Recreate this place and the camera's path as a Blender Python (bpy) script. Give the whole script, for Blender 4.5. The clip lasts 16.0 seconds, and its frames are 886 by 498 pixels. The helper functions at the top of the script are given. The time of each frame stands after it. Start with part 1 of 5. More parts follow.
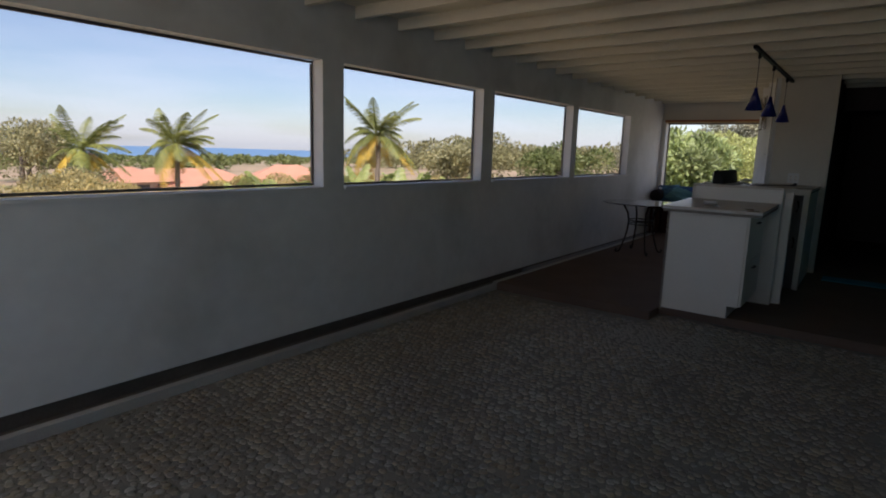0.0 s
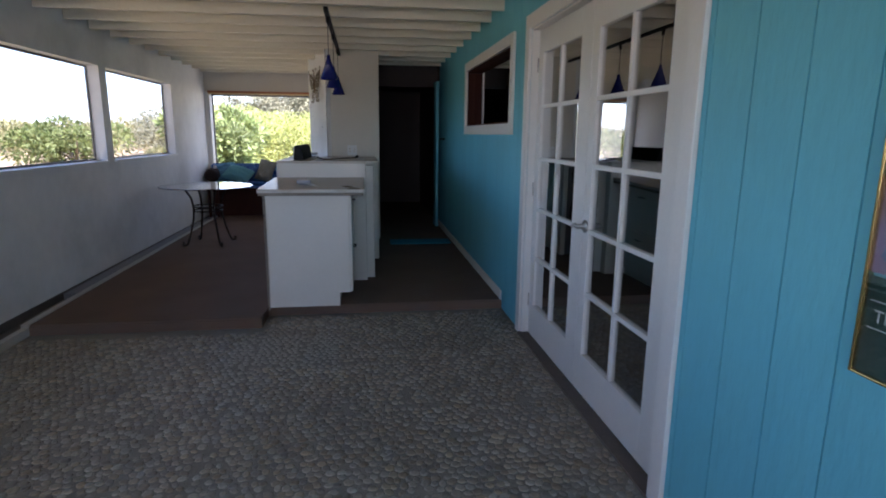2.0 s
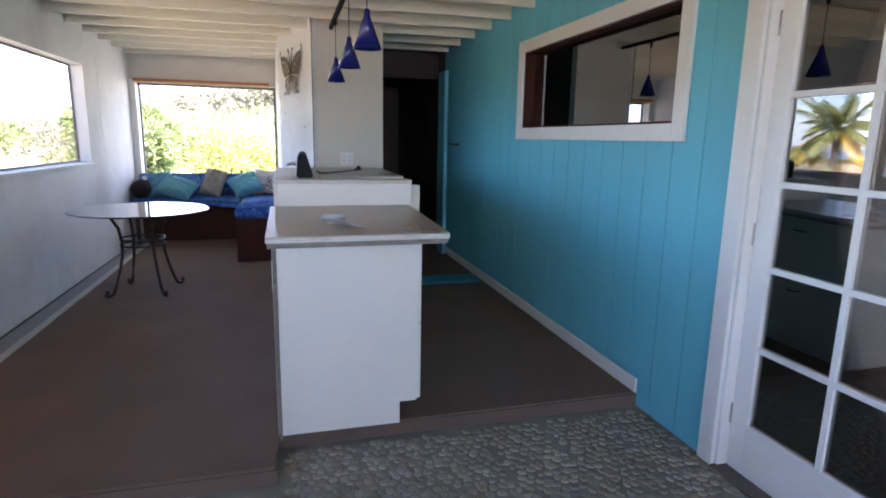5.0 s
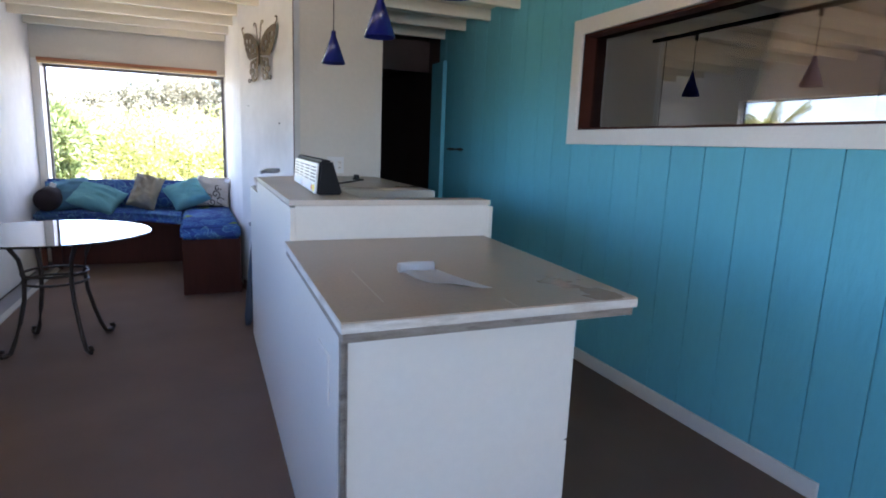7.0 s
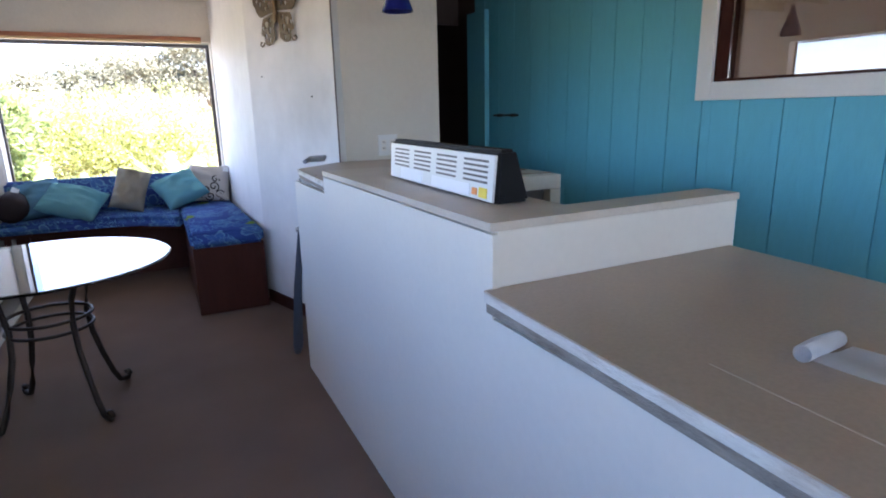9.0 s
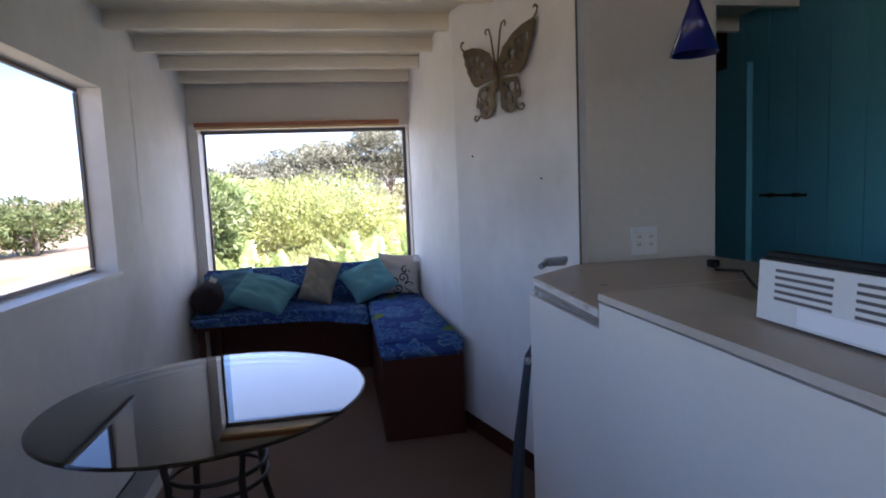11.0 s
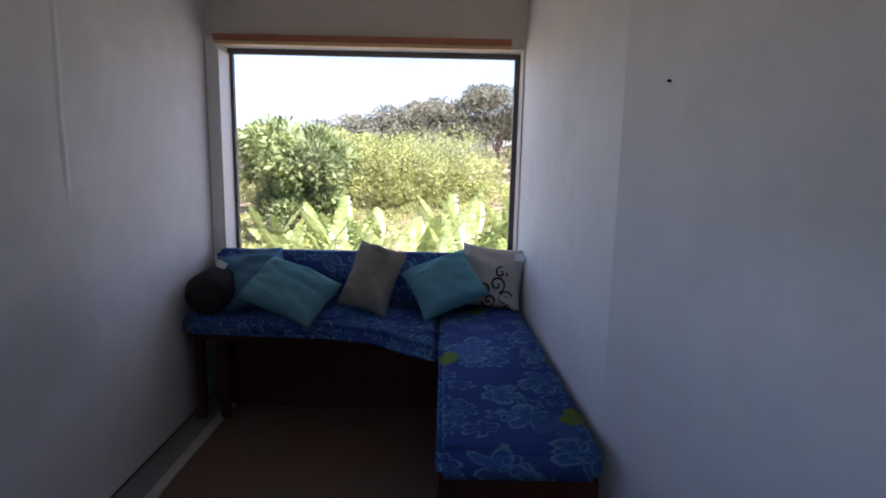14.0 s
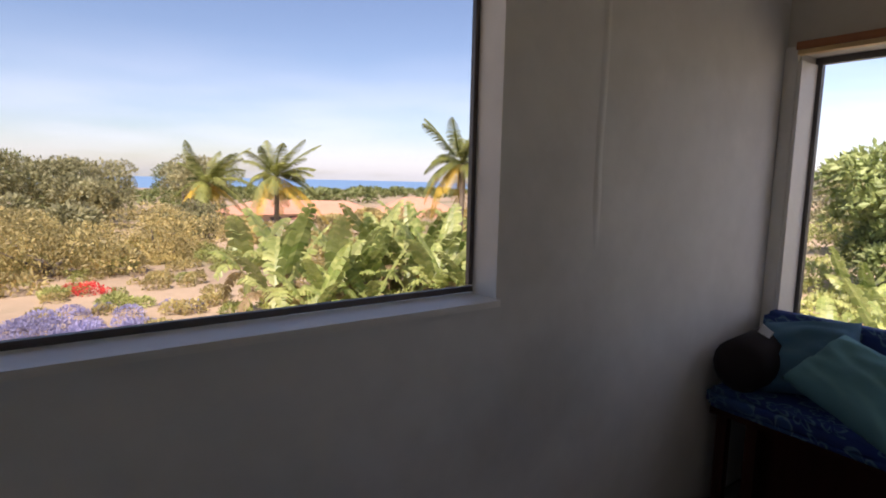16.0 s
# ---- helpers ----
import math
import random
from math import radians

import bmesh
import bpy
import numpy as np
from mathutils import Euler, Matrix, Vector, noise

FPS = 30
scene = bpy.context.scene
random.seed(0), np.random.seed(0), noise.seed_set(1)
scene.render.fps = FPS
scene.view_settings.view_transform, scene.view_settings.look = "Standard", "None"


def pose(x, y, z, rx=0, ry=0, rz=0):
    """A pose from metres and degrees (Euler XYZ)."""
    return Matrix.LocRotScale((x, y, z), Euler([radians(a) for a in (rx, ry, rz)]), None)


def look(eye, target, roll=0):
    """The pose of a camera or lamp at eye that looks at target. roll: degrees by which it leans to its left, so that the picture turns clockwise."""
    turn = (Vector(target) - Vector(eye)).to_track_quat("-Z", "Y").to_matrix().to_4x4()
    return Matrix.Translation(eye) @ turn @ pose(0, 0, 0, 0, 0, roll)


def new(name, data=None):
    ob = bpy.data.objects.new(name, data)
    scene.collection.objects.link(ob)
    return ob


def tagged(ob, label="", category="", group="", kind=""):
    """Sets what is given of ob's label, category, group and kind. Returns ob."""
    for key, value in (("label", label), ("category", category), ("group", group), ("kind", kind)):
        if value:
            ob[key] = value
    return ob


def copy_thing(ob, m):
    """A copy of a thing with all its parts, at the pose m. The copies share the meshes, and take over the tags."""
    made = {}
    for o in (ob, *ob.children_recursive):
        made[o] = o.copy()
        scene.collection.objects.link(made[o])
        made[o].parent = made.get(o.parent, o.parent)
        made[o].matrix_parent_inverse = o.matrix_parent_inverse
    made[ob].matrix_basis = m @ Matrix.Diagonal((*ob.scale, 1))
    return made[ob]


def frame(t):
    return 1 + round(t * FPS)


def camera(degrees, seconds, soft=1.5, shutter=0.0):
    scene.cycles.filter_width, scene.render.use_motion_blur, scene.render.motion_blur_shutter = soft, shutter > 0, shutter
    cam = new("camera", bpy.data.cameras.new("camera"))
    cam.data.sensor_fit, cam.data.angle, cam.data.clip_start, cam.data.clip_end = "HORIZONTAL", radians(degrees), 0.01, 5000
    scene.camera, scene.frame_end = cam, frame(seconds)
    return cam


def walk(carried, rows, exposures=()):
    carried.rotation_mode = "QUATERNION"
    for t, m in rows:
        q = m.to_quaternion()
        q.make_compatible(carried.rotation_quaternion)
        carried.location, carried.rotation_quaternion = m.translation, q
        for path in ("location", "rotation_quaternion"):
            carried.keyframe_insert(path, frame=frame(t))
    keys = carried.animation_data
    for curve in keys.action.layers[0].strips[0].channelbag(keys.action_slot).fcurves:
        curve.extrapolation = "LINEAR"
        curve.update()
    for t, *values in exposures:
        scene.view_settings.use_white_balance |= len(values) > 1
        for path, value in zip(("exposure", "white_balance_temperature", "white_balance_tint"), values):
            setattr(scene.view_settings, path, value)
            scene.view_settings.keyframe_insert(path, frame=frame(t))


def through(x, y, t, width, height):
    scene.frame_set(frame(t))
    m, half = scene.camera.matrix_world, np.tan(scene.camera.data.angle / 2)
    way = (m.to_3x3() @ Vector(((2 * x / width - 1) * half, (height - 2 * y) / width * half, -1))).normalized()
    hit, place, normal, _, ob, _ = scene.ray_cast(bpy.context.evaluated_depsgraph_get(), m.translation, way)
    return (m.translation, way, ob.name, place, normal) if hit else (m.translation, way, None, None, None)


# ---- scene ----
cam = camera(76.4, 16.0, soft=1.9)
PATH = [
    (0, (0.271, -0.432, 1.381), (-0.92, 1.137, 1.036), 1.7),
    (0.5, (0.111, -0.236, 1.341), (-0.297, 1.683, 0.951), 2.0),
    (1, (-0.051, -0.034, 1.338), (-0.219, 1.937, 1.042), 1.2),
    (1.5, (-0.218, 0.155, 1.367), (-0.132, 2.138, 1.121), 1.9),
    (2, (-0.39, 0.36, 1.374), (-0.115, 2.3, 0.976), 0.6),
    (2.5, (-0.483, 0.655, 1.39), (-0.266, 2.602, 0.984), 1.2),
    (3, (-0.629, 0.925, 1.386), (-0.347, 2.874, 1.036), 1.8),
    (3.5, (-0.775, 1.209, 1.384), (-0.259, 3.114, 1.059), 0.5),
    (4, (-0.816, 1.55, 1.377), (-0.31, 3.463, 1.087), 1.3),
    (4.5, (-0.94, 1.895, 1.366), (-0.383, 3.79, 1.055), 1.0),
    (5, (-1.052, 2.228, 1.373), (-0.527, 4.119, 0.988), 1.1),
    (5.2, (-1.084, 2.367, 1.378), (-0.636, 4.284, 1.025), 1.2),
    (7.3, (-1.45, 3.58, 1.332), (-0.55, 5.326, 0.957), 1.2),
    (7.5, (-1.492, 3.675, 1.338), (-0.47, 5.343, 0.92), -0.5),
    (8, (-1.546, 3.912, 1.308), (-0.429, 5.484, 0.779), 0.6),
    (8.5, (-1.592, 4.178, 1.322), (-0.585, 5.79, 0.699), 0.7),
    (9, (-1.713, 4.421, 1.361), (-0.844, 6.157, 0.883), -1.3),
    (9.5, (-1.836, 4.622, 1.385), (-1.328, 6.525, 1.037), -2.4),
    (9.7, (-1.842, 4.706, 1.387), (-1.53, 6.66, 1.093), -2.8),
    (11.8, (-1.696, 5.763, 1.432), (-1.226, 7.699, 1.253), 0.0),
    (12, (-1.688, 5.871, 1.438), (-1.166, 7.79, 1.226), 1.0),
    (12.5, (-1.687, 6.147, 1.431), (-0.993, 8.012, 1.231), 0.2),
    (13, (-1.675, 6.415, 1.433), (-1.093, 8.309, 1.161), -1.3),
    (13.5, (-1.614, 6.667, 1.428), (-1.455, 8.641, 1.147), 1.0),
    (14, (-1.58, 6.867, 1.402), (-1.575, 8.841, 1.082), 1.2),
    (14.5, (-1.586, 7.07, 1.415), (-1.661, 9.052, 1.157), 1.7),
    (15, (-1.607, 7.224, 1.41), (-2.029, 9.157, 1.121), -0.5),
    (15.5, (-1.639, 7.336, 1.433), (-2.725, 9.009, 1.285), 1.1),
    (16, (-1.689, 7.329, 1.423), (-3.291, 8.5, 1.173), 1.3),
]
walk(cam, [(t, look(eye, at, roll)) for t, eye, at, roll in PATH],
     [(0, 0.72, 6200, 20), (0.5, 1.0, 5800, 20), (1.0, 1.65, 5700, 20), (2.0, 2.32, 5650, 21), (3.5, 3.12, 5700, 21), (5, 3.5, 5600, 22), (7.5, 3.5, 5500, 21),
      (9.0, 3.45, 5550, 22), (9.7, 2.85, 5650, 22), (12.0, 2.2, 5350, 28), (13.0, 2.14, 5480, 30), (13.6, 1.88, 5580, 28), (14.5, 1.38, 5750, 27), (15.2, 1.2, 6250, 25), (16, 1.05, 6600, 25)])
# ---- world, sun ----
def make_world():
    w = bpy.data.worlds.new("world")
    scene.world = w
    w.use_nodes = True
    nt = w.node_tree
    nt.nodes.clear()
    out = nt.nodes.new("ShaderNodeOutputWorld")
    bg = nt.nodes.new("ShaderNodeBackground")
    sky = nt.nodes.new("ShaderNodeTexSky")
    sky.sky_type = "NISHITA"
    sky.sun_disc = False
    sky.sun_elevation = radians(SUN_EL)
    sky.sun_rotation = radians(SUN_AZ)
    sky.altitude = 300
    sky.air_density = 1.0
    sky.dust_density = 1.0
    sky.ozone_density = 2.0
    # thin haze clouds low over the sea
    tc = nt.nodes.new("ShaderNodeTexCoord")
    mp = nt.nodes.new("ShaderNodeMapping")
    mp.inputs["Scale"].default_value = (2.0, 2.0, 14.0)
    nz = nt.nodes.new("ShaderNodeTexNoise")
    nz.inputs["Scale"].default_value = 1.6
    nz.inputs["Detail"].default_value = 6
    rp = nt.nodes.new("ShaderNodeValToRGB")
    rp.color_ramp.elements[0].position = 0.34
    rp.color_ramp.elements[1].position = 0.62
    sp = nt.nodes.new("ShaderNodeSeparateXYZ")
    band = nt.nodes.new("ShaderNodeMapRange")
    band.inputs["From Min"].default_value = 0.22
    band.inputs["From Max"].default_value = 0.03
    mul = nt.nodes.new("ShaderNodeMath")
    mul.operation = "MULTIPLY"
    mul2 = nt.nodes.new("ShaderNodeMath")
    mul2.operation = "MULTIPLY"
    mul2.inputs[1].default_value = 0.45
    mx = nt.nodes.new("ShaderNodeMixRGB")
    mx.inputs["Color2"].default_value = CLOUD
    nt.links.new(tc.outputs["Generated"], mp.inputs[0])
    nt.links.new(mp.outputs[0], nz.inputs["Vector"])
    nt.links.new(nz.outputs["Fac"], rp.inputs[0])
    nt.links.new(tc.outputs["Generated"], sp.inputs[0])
    nt.links.new(sp.outputs["Z"], band.inputs["Value"])
    nt.links.new(rp.outputs[0], mul.inputs[0])
    nt.links.new(band.outputs[0], mul.inputs[1])
    nt.links.new(mul.outputs[0], mul2.inputs[0])
    nt.links.new(mul2.outputs[0], mx.inputs["Fac"])
    nt.links.new(sky.outputs[0], mx.inputs["Color1"])
    nt.links.new(mx.outputs[0], bg.inputs["Color"])
    bg.inputs["Strength"].default_value = SKY
    nt.links.new(bg.outputs[0], out.inputs["Surface"])


SUN_EL, SUN_AZ = 52, 140
SKY, CLOUD = 0.10, (7.2, 7.7, 8.6, 1)
make_world()
sun = new("sun", bpy.data.lights.new("sun", "SUN"))
sun.data.energy = 4.6
sun.data.angle = radians(0.5)
sun.data.color = (1.0, 0.95, 0.86)
_a, _e = radians(SUN_AZ), radians(SUN_EL)
sun.matrix_world = look((0, 0, 20), (-math.sin(_a) * math.cos(_e), -math.cos(_a) * math.cos(_e), 20 - math.sin(_e)))


# ---- materials ----
def mk(name, base, rough=0.6, metal=0.0, var=0.12, scale=3.0, fine=60.0, bump=0.15, stain=None, stain_amount=0.0,
       per_object=0.0, per_island=0.0, stretch=(1, 1, 1), spec=0.5):
    """A surface with variation at two scales, fine relief and, if given, stains of another colour."""
    m = bpy.data.materials.new(name)
    m.use_nodes = True
    nt = m.node_tree
    b = nt.nodes["Principled BSDF"]
    b.inputs["Metallic"].default_value = metal
    b.inputs["Specular IOR Level"].default_value = spec
    tc = nt.nodes.new("ShaderNodeTexCoord")
    mp = nt.nodes.new("ShaderNodeMapping")
    mp.inputs["Scale"].default_value = stretch
    nt.links.new(tc.outputs["Object"], mp.inputs[0])

    def noise_node(s, detail):
        n = nt.nodes.new("ShaderNodeTexNoise")
        n.inputs["Scale"].default_value = s
        n.inputs["Detail"].default_value = detail
        nt.links.new(mp.outputs[0], n.inputs["Vector"])
        return n

    big, small = noise_node(scale, 5), noise_node(fine, 3)
    add = nt.nodes.new("ShaderNodeMath")
    add.operation = "MULTIPLY_ADD"
    add.inputs[1].default_value = 0.5
    nt.links.new(small.outputs["Fac"], add.inputs[0])
    nt.links.new(big.outputs["Fac"], add.inputs[2])
    rng = nt.nodes.new("ShaderNodeMapRange")
    rng.inputs["From Min"].default_value = 0.4
    rng.inputs["From Max"].default_value = 1.1
    rng.inputs["To Min"].default_value = 1 - var
    rng.inputs["To Max"].default_value = 1 + var
    nt.links.new(add.outputs[0], rng.inputs["Value"])
    val = rng.outputs[0]
    for amount, kind in ((per_object, "ShaderNodeObjectInfo"), (per_island, "ShaderNodeNewGeometry")):
        if amount:
            info = nt.nodes.new(kind)
            r = nt.nodes.new("ShaderNodeMapRange")
            r.inputs["To Min"].default_value = 1 - amount
            r.inputs["To Max"].default_value = 1 + amount
            nt.links.new(info.outputs["Random" if kind.endswith("Info") else "Random Per Island"], r.inputs["Value"])
            mul = nt.nodes.new("ShaderNodeMath")
            mul.operation = "MULTIPLY"
            nt.links.new(val, mul.inputs[0])
            nt.links.new(r.outputs[0], mul.inputs[1])
            val = mul.outputs[0]
    vm = nt.nodes.new("ShaderNodeVectorMath")
    vm.operation = "SCALE"
    nt.links.new(val, vm.inputs["Scale"])
    vm.inputs[0].default_value = base[:3]
    if stain:
        st = noise_node(scale * 0.7, 8)
        rp = nt.nodes.new("ShaderNodeMapRange")
        rp.inputs["From Min"].default_value = 0.52
        rp.inputs["From Max"].default_value = 0.72
        rp.inputs["To Max"].default_value = stain_amount
        nt.links.new(st.outputs["Fac"], rp.inputs["Value"])
        mx = nt.nodes.new("ShaderNodeMixRGB")
        mx.inputs["Color1"].default_value = (*base[:3], 1)
        mx.inputs["Color2"].default_value = (*stain[:3], 1)
        nt.links.new(rp.outputs[0], mx.inputs["Fac"])
        nt.links.new(mx.outputs[0], vm.inputs[0])
    nt.links.new(vm.outputs[0], b.inputs["Base Color"])
    rr = nt.nodes.new("ShaderNodeMapRange")
    rr.inputs["To Min"].default_value = max(0.02, rough - 0.1)
    rr.inputs["To Max"].default_value = min(1, rough + 0.1)
    nt.links.new(big.outputs["Fac"], rr.inputs["Value"])
    nt.links.new(rr.outputs[0], b.inputs["Roughness"])
    if bump:
        bp = nt.nodes.new("ShaderNodeBump")
        bp.inputs["Strength"].default_value = bump
        bp.inputs["Distance"].default_value = 0.01
        nt.links.new(small.outputs["Fac"], bp.inputs["Height"])
        nt.links.new(bp.outputs[0], b.inputs["Normal"])
    return m


def leafy(name, c1, c2, rough=0.55, through=0.35):
    """Leaves: colour changes from leaf to leaf, and light shines through."""
    m = bpy.data.materials.new(name)
    m.use_nodes = True
    nt = m.node_tree
    b = nt.nodes["Principled BSDF"]
    out = nt.nodes["Material Output"]
    g = nt.nodes.new("ShaderNodeNewGeometry")
    oi = nt.nodes.new("ShaderNodeObjectInfo")
    ad = nt.nodes.new("ShaderNodeMath")
    ad.operation = "MULTIPLY_ADD"
    ad.inputs[1].default_value = 0.4
    nt.links.new(oi.outputs["Random"], ad.inputs[0])
    sc = nt.nodes.new("ShaderNodeMath")
    sc.operation = "MULTIPLY"
    sc.inputs[1].default_value = 0.75
    nt.links.new(g.outputs["Random Per Island"], sc.inputs[0])
    nt.links.new(sc.outputs[0], ad.inputs[2])
    mx = nt.nodes.new("ShaderNodeMixRGB")
    mx.inputs["Color1"].default_value = (*c1, 1)
    mx.inputs["Color2"].default_value = (*c2, 1)
    nt.links.new(ad.outputs[0], mx.inputs["Fac"])
    tc = nt.nodes.new("ShaderNodeTexCoord")
    pn = nt.nodes.new("ShaderNodeTexNoise")
    pn.inputs["Scale"].default_value = 0.55
    pn.inputs["Detail"].default_value = 3
    nt.links.new(tc.outputs["Object"], pn.inputs["Vector"])
    pr = nt.nodes.new("ShaderNodeMapRange")
    pr.inputs["From Min"].default_value, pr.inputs["From Max"].default_value = 0.36, 0.64
    pr.inputs["To Min"].default_value, pr.inputs["To Max"].default_value = 0.68, 1.45
    nt.links.new(pn.outputs["Fac"], pr.inputs["Value"])
    tone = nt.nodes.new("ShaderNodeVectorMath")
    tone.operation = "SCALE"
    nt.links.new(mx.outputs[0], tone.inputs[0])
    nt.links.new(pr.outputs[0], tone.inputs["Scale"])
    nt.links.new(tone.outputs[0], b.inputs["Base Color"])
    b.inputs["Roughness"].default_value = rough
    tl = nt.nodes.new("ShaderNodeBsdfTranslucent")
    nt.links.new(tone.outputs[0], tl.inputs["Color"])
    ms = nt.nodes.new("ShaderNodeMixShader")
    ms.inputs[0].default_value = through
    nt.links.new(b.outputs[0], ms.inputs[1])
    nt.links.new(tl.outputs[0], ms.inputs[2])
    nt.links.new(ms.outputs[0], out.inputs["Surface"])
    return m


def glass(name, tint=(1, 1, 1), rough=0.0, shade=1.0, mirror=1.5):
    """A thin pane: clear, with a mirror reflection that grows towards grazing angles."""
    m = bpy.data.materials.new(name)
    m.use_nodes = True
    nt = m.node_tree
    nt.nodes.clear()
    out = nt.nodes.new("ShaderNodeOutputMaterial")
    fr = nt.nodes.new("ShaderNodeFresnel")
    fr.inputs["IOR"].default_value = 1.5
    ml = nt.nodes.new("ShaderNodeMath")
    ml.operation = "MULTIPLY_ADD"
    ml.inputs[1].default_value = mirror
    ml.inputs[2].default_value = 0.005
    nt.links.new(fr.outputs[0], ml.inputs[0])
    tr = nt.nodes.new("ShaderNodeBsdfTransparent")
    tr.inputs["Color"].default_value = (*[c * shade for c in tint], 1)
    gl = nt.nodes.new("ShaderNodeBsdfGlossy")
    gl.inputs["Roughness"].default_value = rough
    ms = nt.nodes.new("ShaderNodeMixShader")
    nt.links.new(ml.outputs[0], ms.inputs[0])
    nt.links.new(tr.outputs[0], ms.inputs[1])
    nt.links.new(gl.outputs[0], ms.inputs[2])
    nt.links.new(ms.outputs[0], out.inputs["Surface"])
    return m


def screen_mesh():
    """Fine dark insect mesh that lets most of the view through."""
    m = bpy.data.materials.new("insect_mesh")
    m.use_nodes = True
    nt = m.node_tree
    nt.nodes.clear()
    out = nt.nodes.new("ShaderNodeOutputMaterial")
    tr = nt.nodes.new("ShaderNodeBsdfTransparent")
    df = nt.nodes.new("ShaderNodeBsdfDiffuse")
    df.inputs["Color"].default_value = (0.06, 0.06, 0.06, 1)
    ms = nt.nodes.new("ShaderNodeMixShader")
    ms.inputs[0].default_value = 0.28
    nt.links.new(tr.outputs[0], ms.inputs[1])
    nt.links.new(df.outputs[0], ms.inputs[2])
    nt.links.new(ms.outputs[0], out.inputs["Surface"])
    return m


M = {}
M["wall"] = mk("white_wall", (0.75, 0.74, 0.715), 0.7, var=0.10, scale=1.6, fine=11, bump=0.16, stain=(0.46, 0.44, 0.40), stain_amount=0.6)
M["wallc"] = mk("cream_wall", (0.62, 0.58, 0.50), 0.75, var=0.06, scale=1.5, fine=35, bump=0.2, stain=(0.5, 0.46, 0.38), stain_amount=0.3)
M["white"] = mk("white_paint", (0.78, 0.76, 0.72), 0.45, var=0.05, scale=2, fine=50, bump=0.1, stain=(0.6, 0.55, 0.47), stain_amount=0.25)
M["ceil"] = mk("ceiling_paint", (0.76, 0.70, 0.56), 0.6, var=0.07, scale=2, fine=40, bump=0.15)
M["blue"] = mk("blue_paint", (0.15, 0.49, 0.60), 0.6, var=0.08, scale=1.2, fine=45, bump=0.25, per_object=0.03, stretch=(1, 1, 0.3))
M["carpet"] = mk("brown_carpet", (0.165, 0.115, 0.09), 0.95, var=0.16, scale=2.5, fine=260, bump=0.5, spec=0.1)
M["grout"] = mk("pebble_grout", (0.23, 0.215, 0.185), 0.8, var=0.2, scale=4, fine=120, bump=0.4)
M["pebble"] = mk("pebble", (0.27, 0.255, 0.225), 0.5, var=0.5, scale=1.1, fine=90, bump=0.1, per_island=0.32)
def two_tone(m, other):
    """Stones of a second colour among the first."""
    nt = m.node_tree
    b = nt.nodes["Principled BSDF"]
    src = b.inputs["Base Color"].links[0].from_socket
    g = nt.nodes.new("ShaderNodeNewGeometry")
    w = nt.nodes.new("ShaderNodeMath")
    w.operation = "MULTIPLY"
    w.inputs[1].default_value = 7.31
    fr = nt.nodes.new("ShaderNodeMath")
    fr.operation = "FRACT"
    nt.links.new(g.outputs["Random Per Island"], w.inputs[0])
    nt.links.new(w.outputs[0], fr.inputs[0])
    mx = nt.nodes.new("ShaderNodeMixRGB")
    mx.blend_type = "MULTIPLY"
    mx.inputs["Color2"].default_value = (*other, 1)
    nt.links.new(fr.outputs[0], mx.inputs["Fac"])
    nt.links.new(src, mx.inputs["Color1"])
    nt.links.new(mx.outputs[0], b.inputs["Base Color"])


two_tone(M["pebble"], (1.0, 0.86, 0.68))
M["curb"] = mk("curb", (0.42, 0.40, 0.37), 0.8, var=0.15, scale=5, fine=70, bump=0.3)
M["dark"] = mk("dark_strip", (0.11, 0.09, 0.075), 0.8, var=0.3, scale=6, fine=60, bump=0.3)
M["greyboard"] = mk("grey_board", (0.20, 0.20, 0.21), 0.7, var=0.15, scale=4, fine=60, bump=0.3)
M["laminate"] = mk("worktop_laminate", (0.42, 0.33, 0.245), 0.3, var=0.2, scale=3, fine=120, bump=0.03, stain=(0.36, 0.3, 0.22), stain_amount=0.22)
M["edge"] = mk("worn_edge", (0.30, 0.26, 0.22), 0.8, var=0.35, scale=14, fine=120, bump=0.6, stain=(0.13, 0.10, 0.08), stain_amount=0.9, stretch=(1, 1, 6))
M["edgepaint"] = mk("edge_paint", (0.66, 0.63, 0.58), 0.55, var=0.18, scale=9, fine=90, bump=0.35, stain=(0.34, 0.27, 0.2), stain_amount=0.8, stretch=(1, 1, 5))
M["cab"] = mk("cabinet_paint", (0.74, 0.70, 0.63), 0.4, var=0.05, scale=2, fine=50, bump=0.06)
M["metal"] = mk("nickel", (0.45, 0.43, 0.40), 0.3, metal=1, var=0.1, bump=0.05)
M["frame"] = mk("dark_aluminium", (0.12, 0.11, 0.105), 0.5, metal=0.6, var=0.15, bump=0.1)
M["iron"] = mk("wrought_iron", (0.035, 0.026, 0.02), 0.5, metal=0.6, var=0.3, scale=20, bump=0.3)
M["bronze"] = mk("aged_bronze", (0.16, 0.12, 0.07), 0.45, metal=0.8, var=0.4, scale=25, bump=0.4)
M["mahog"] = mk("mahogany_panel", (0.052, 0.015, 0.009), 0.6, var=0.25, scale=4, fine=70, bump=0.15, stretch=(6, 6, 1), spec=0.15)
M["valance"] = mk("valance_wood", (0.35, 0.13, 0.05), 0.45, var=0.2, scale=6, fine=70, bump=0.1, stretch=(1, 8, 8))
M["valance2"] = mk("pale_wood", (0.62, 0.43, 0.2), 0.5, var=0.15, scale=6, fine=70, bump=0.1, stretch=(1, 8, 8))
M["eave"] = mk("eave_wood", (0.45, 0.27, 0.1), 0.6, var=0.2, scale=4, fine=60, bump=0.2)
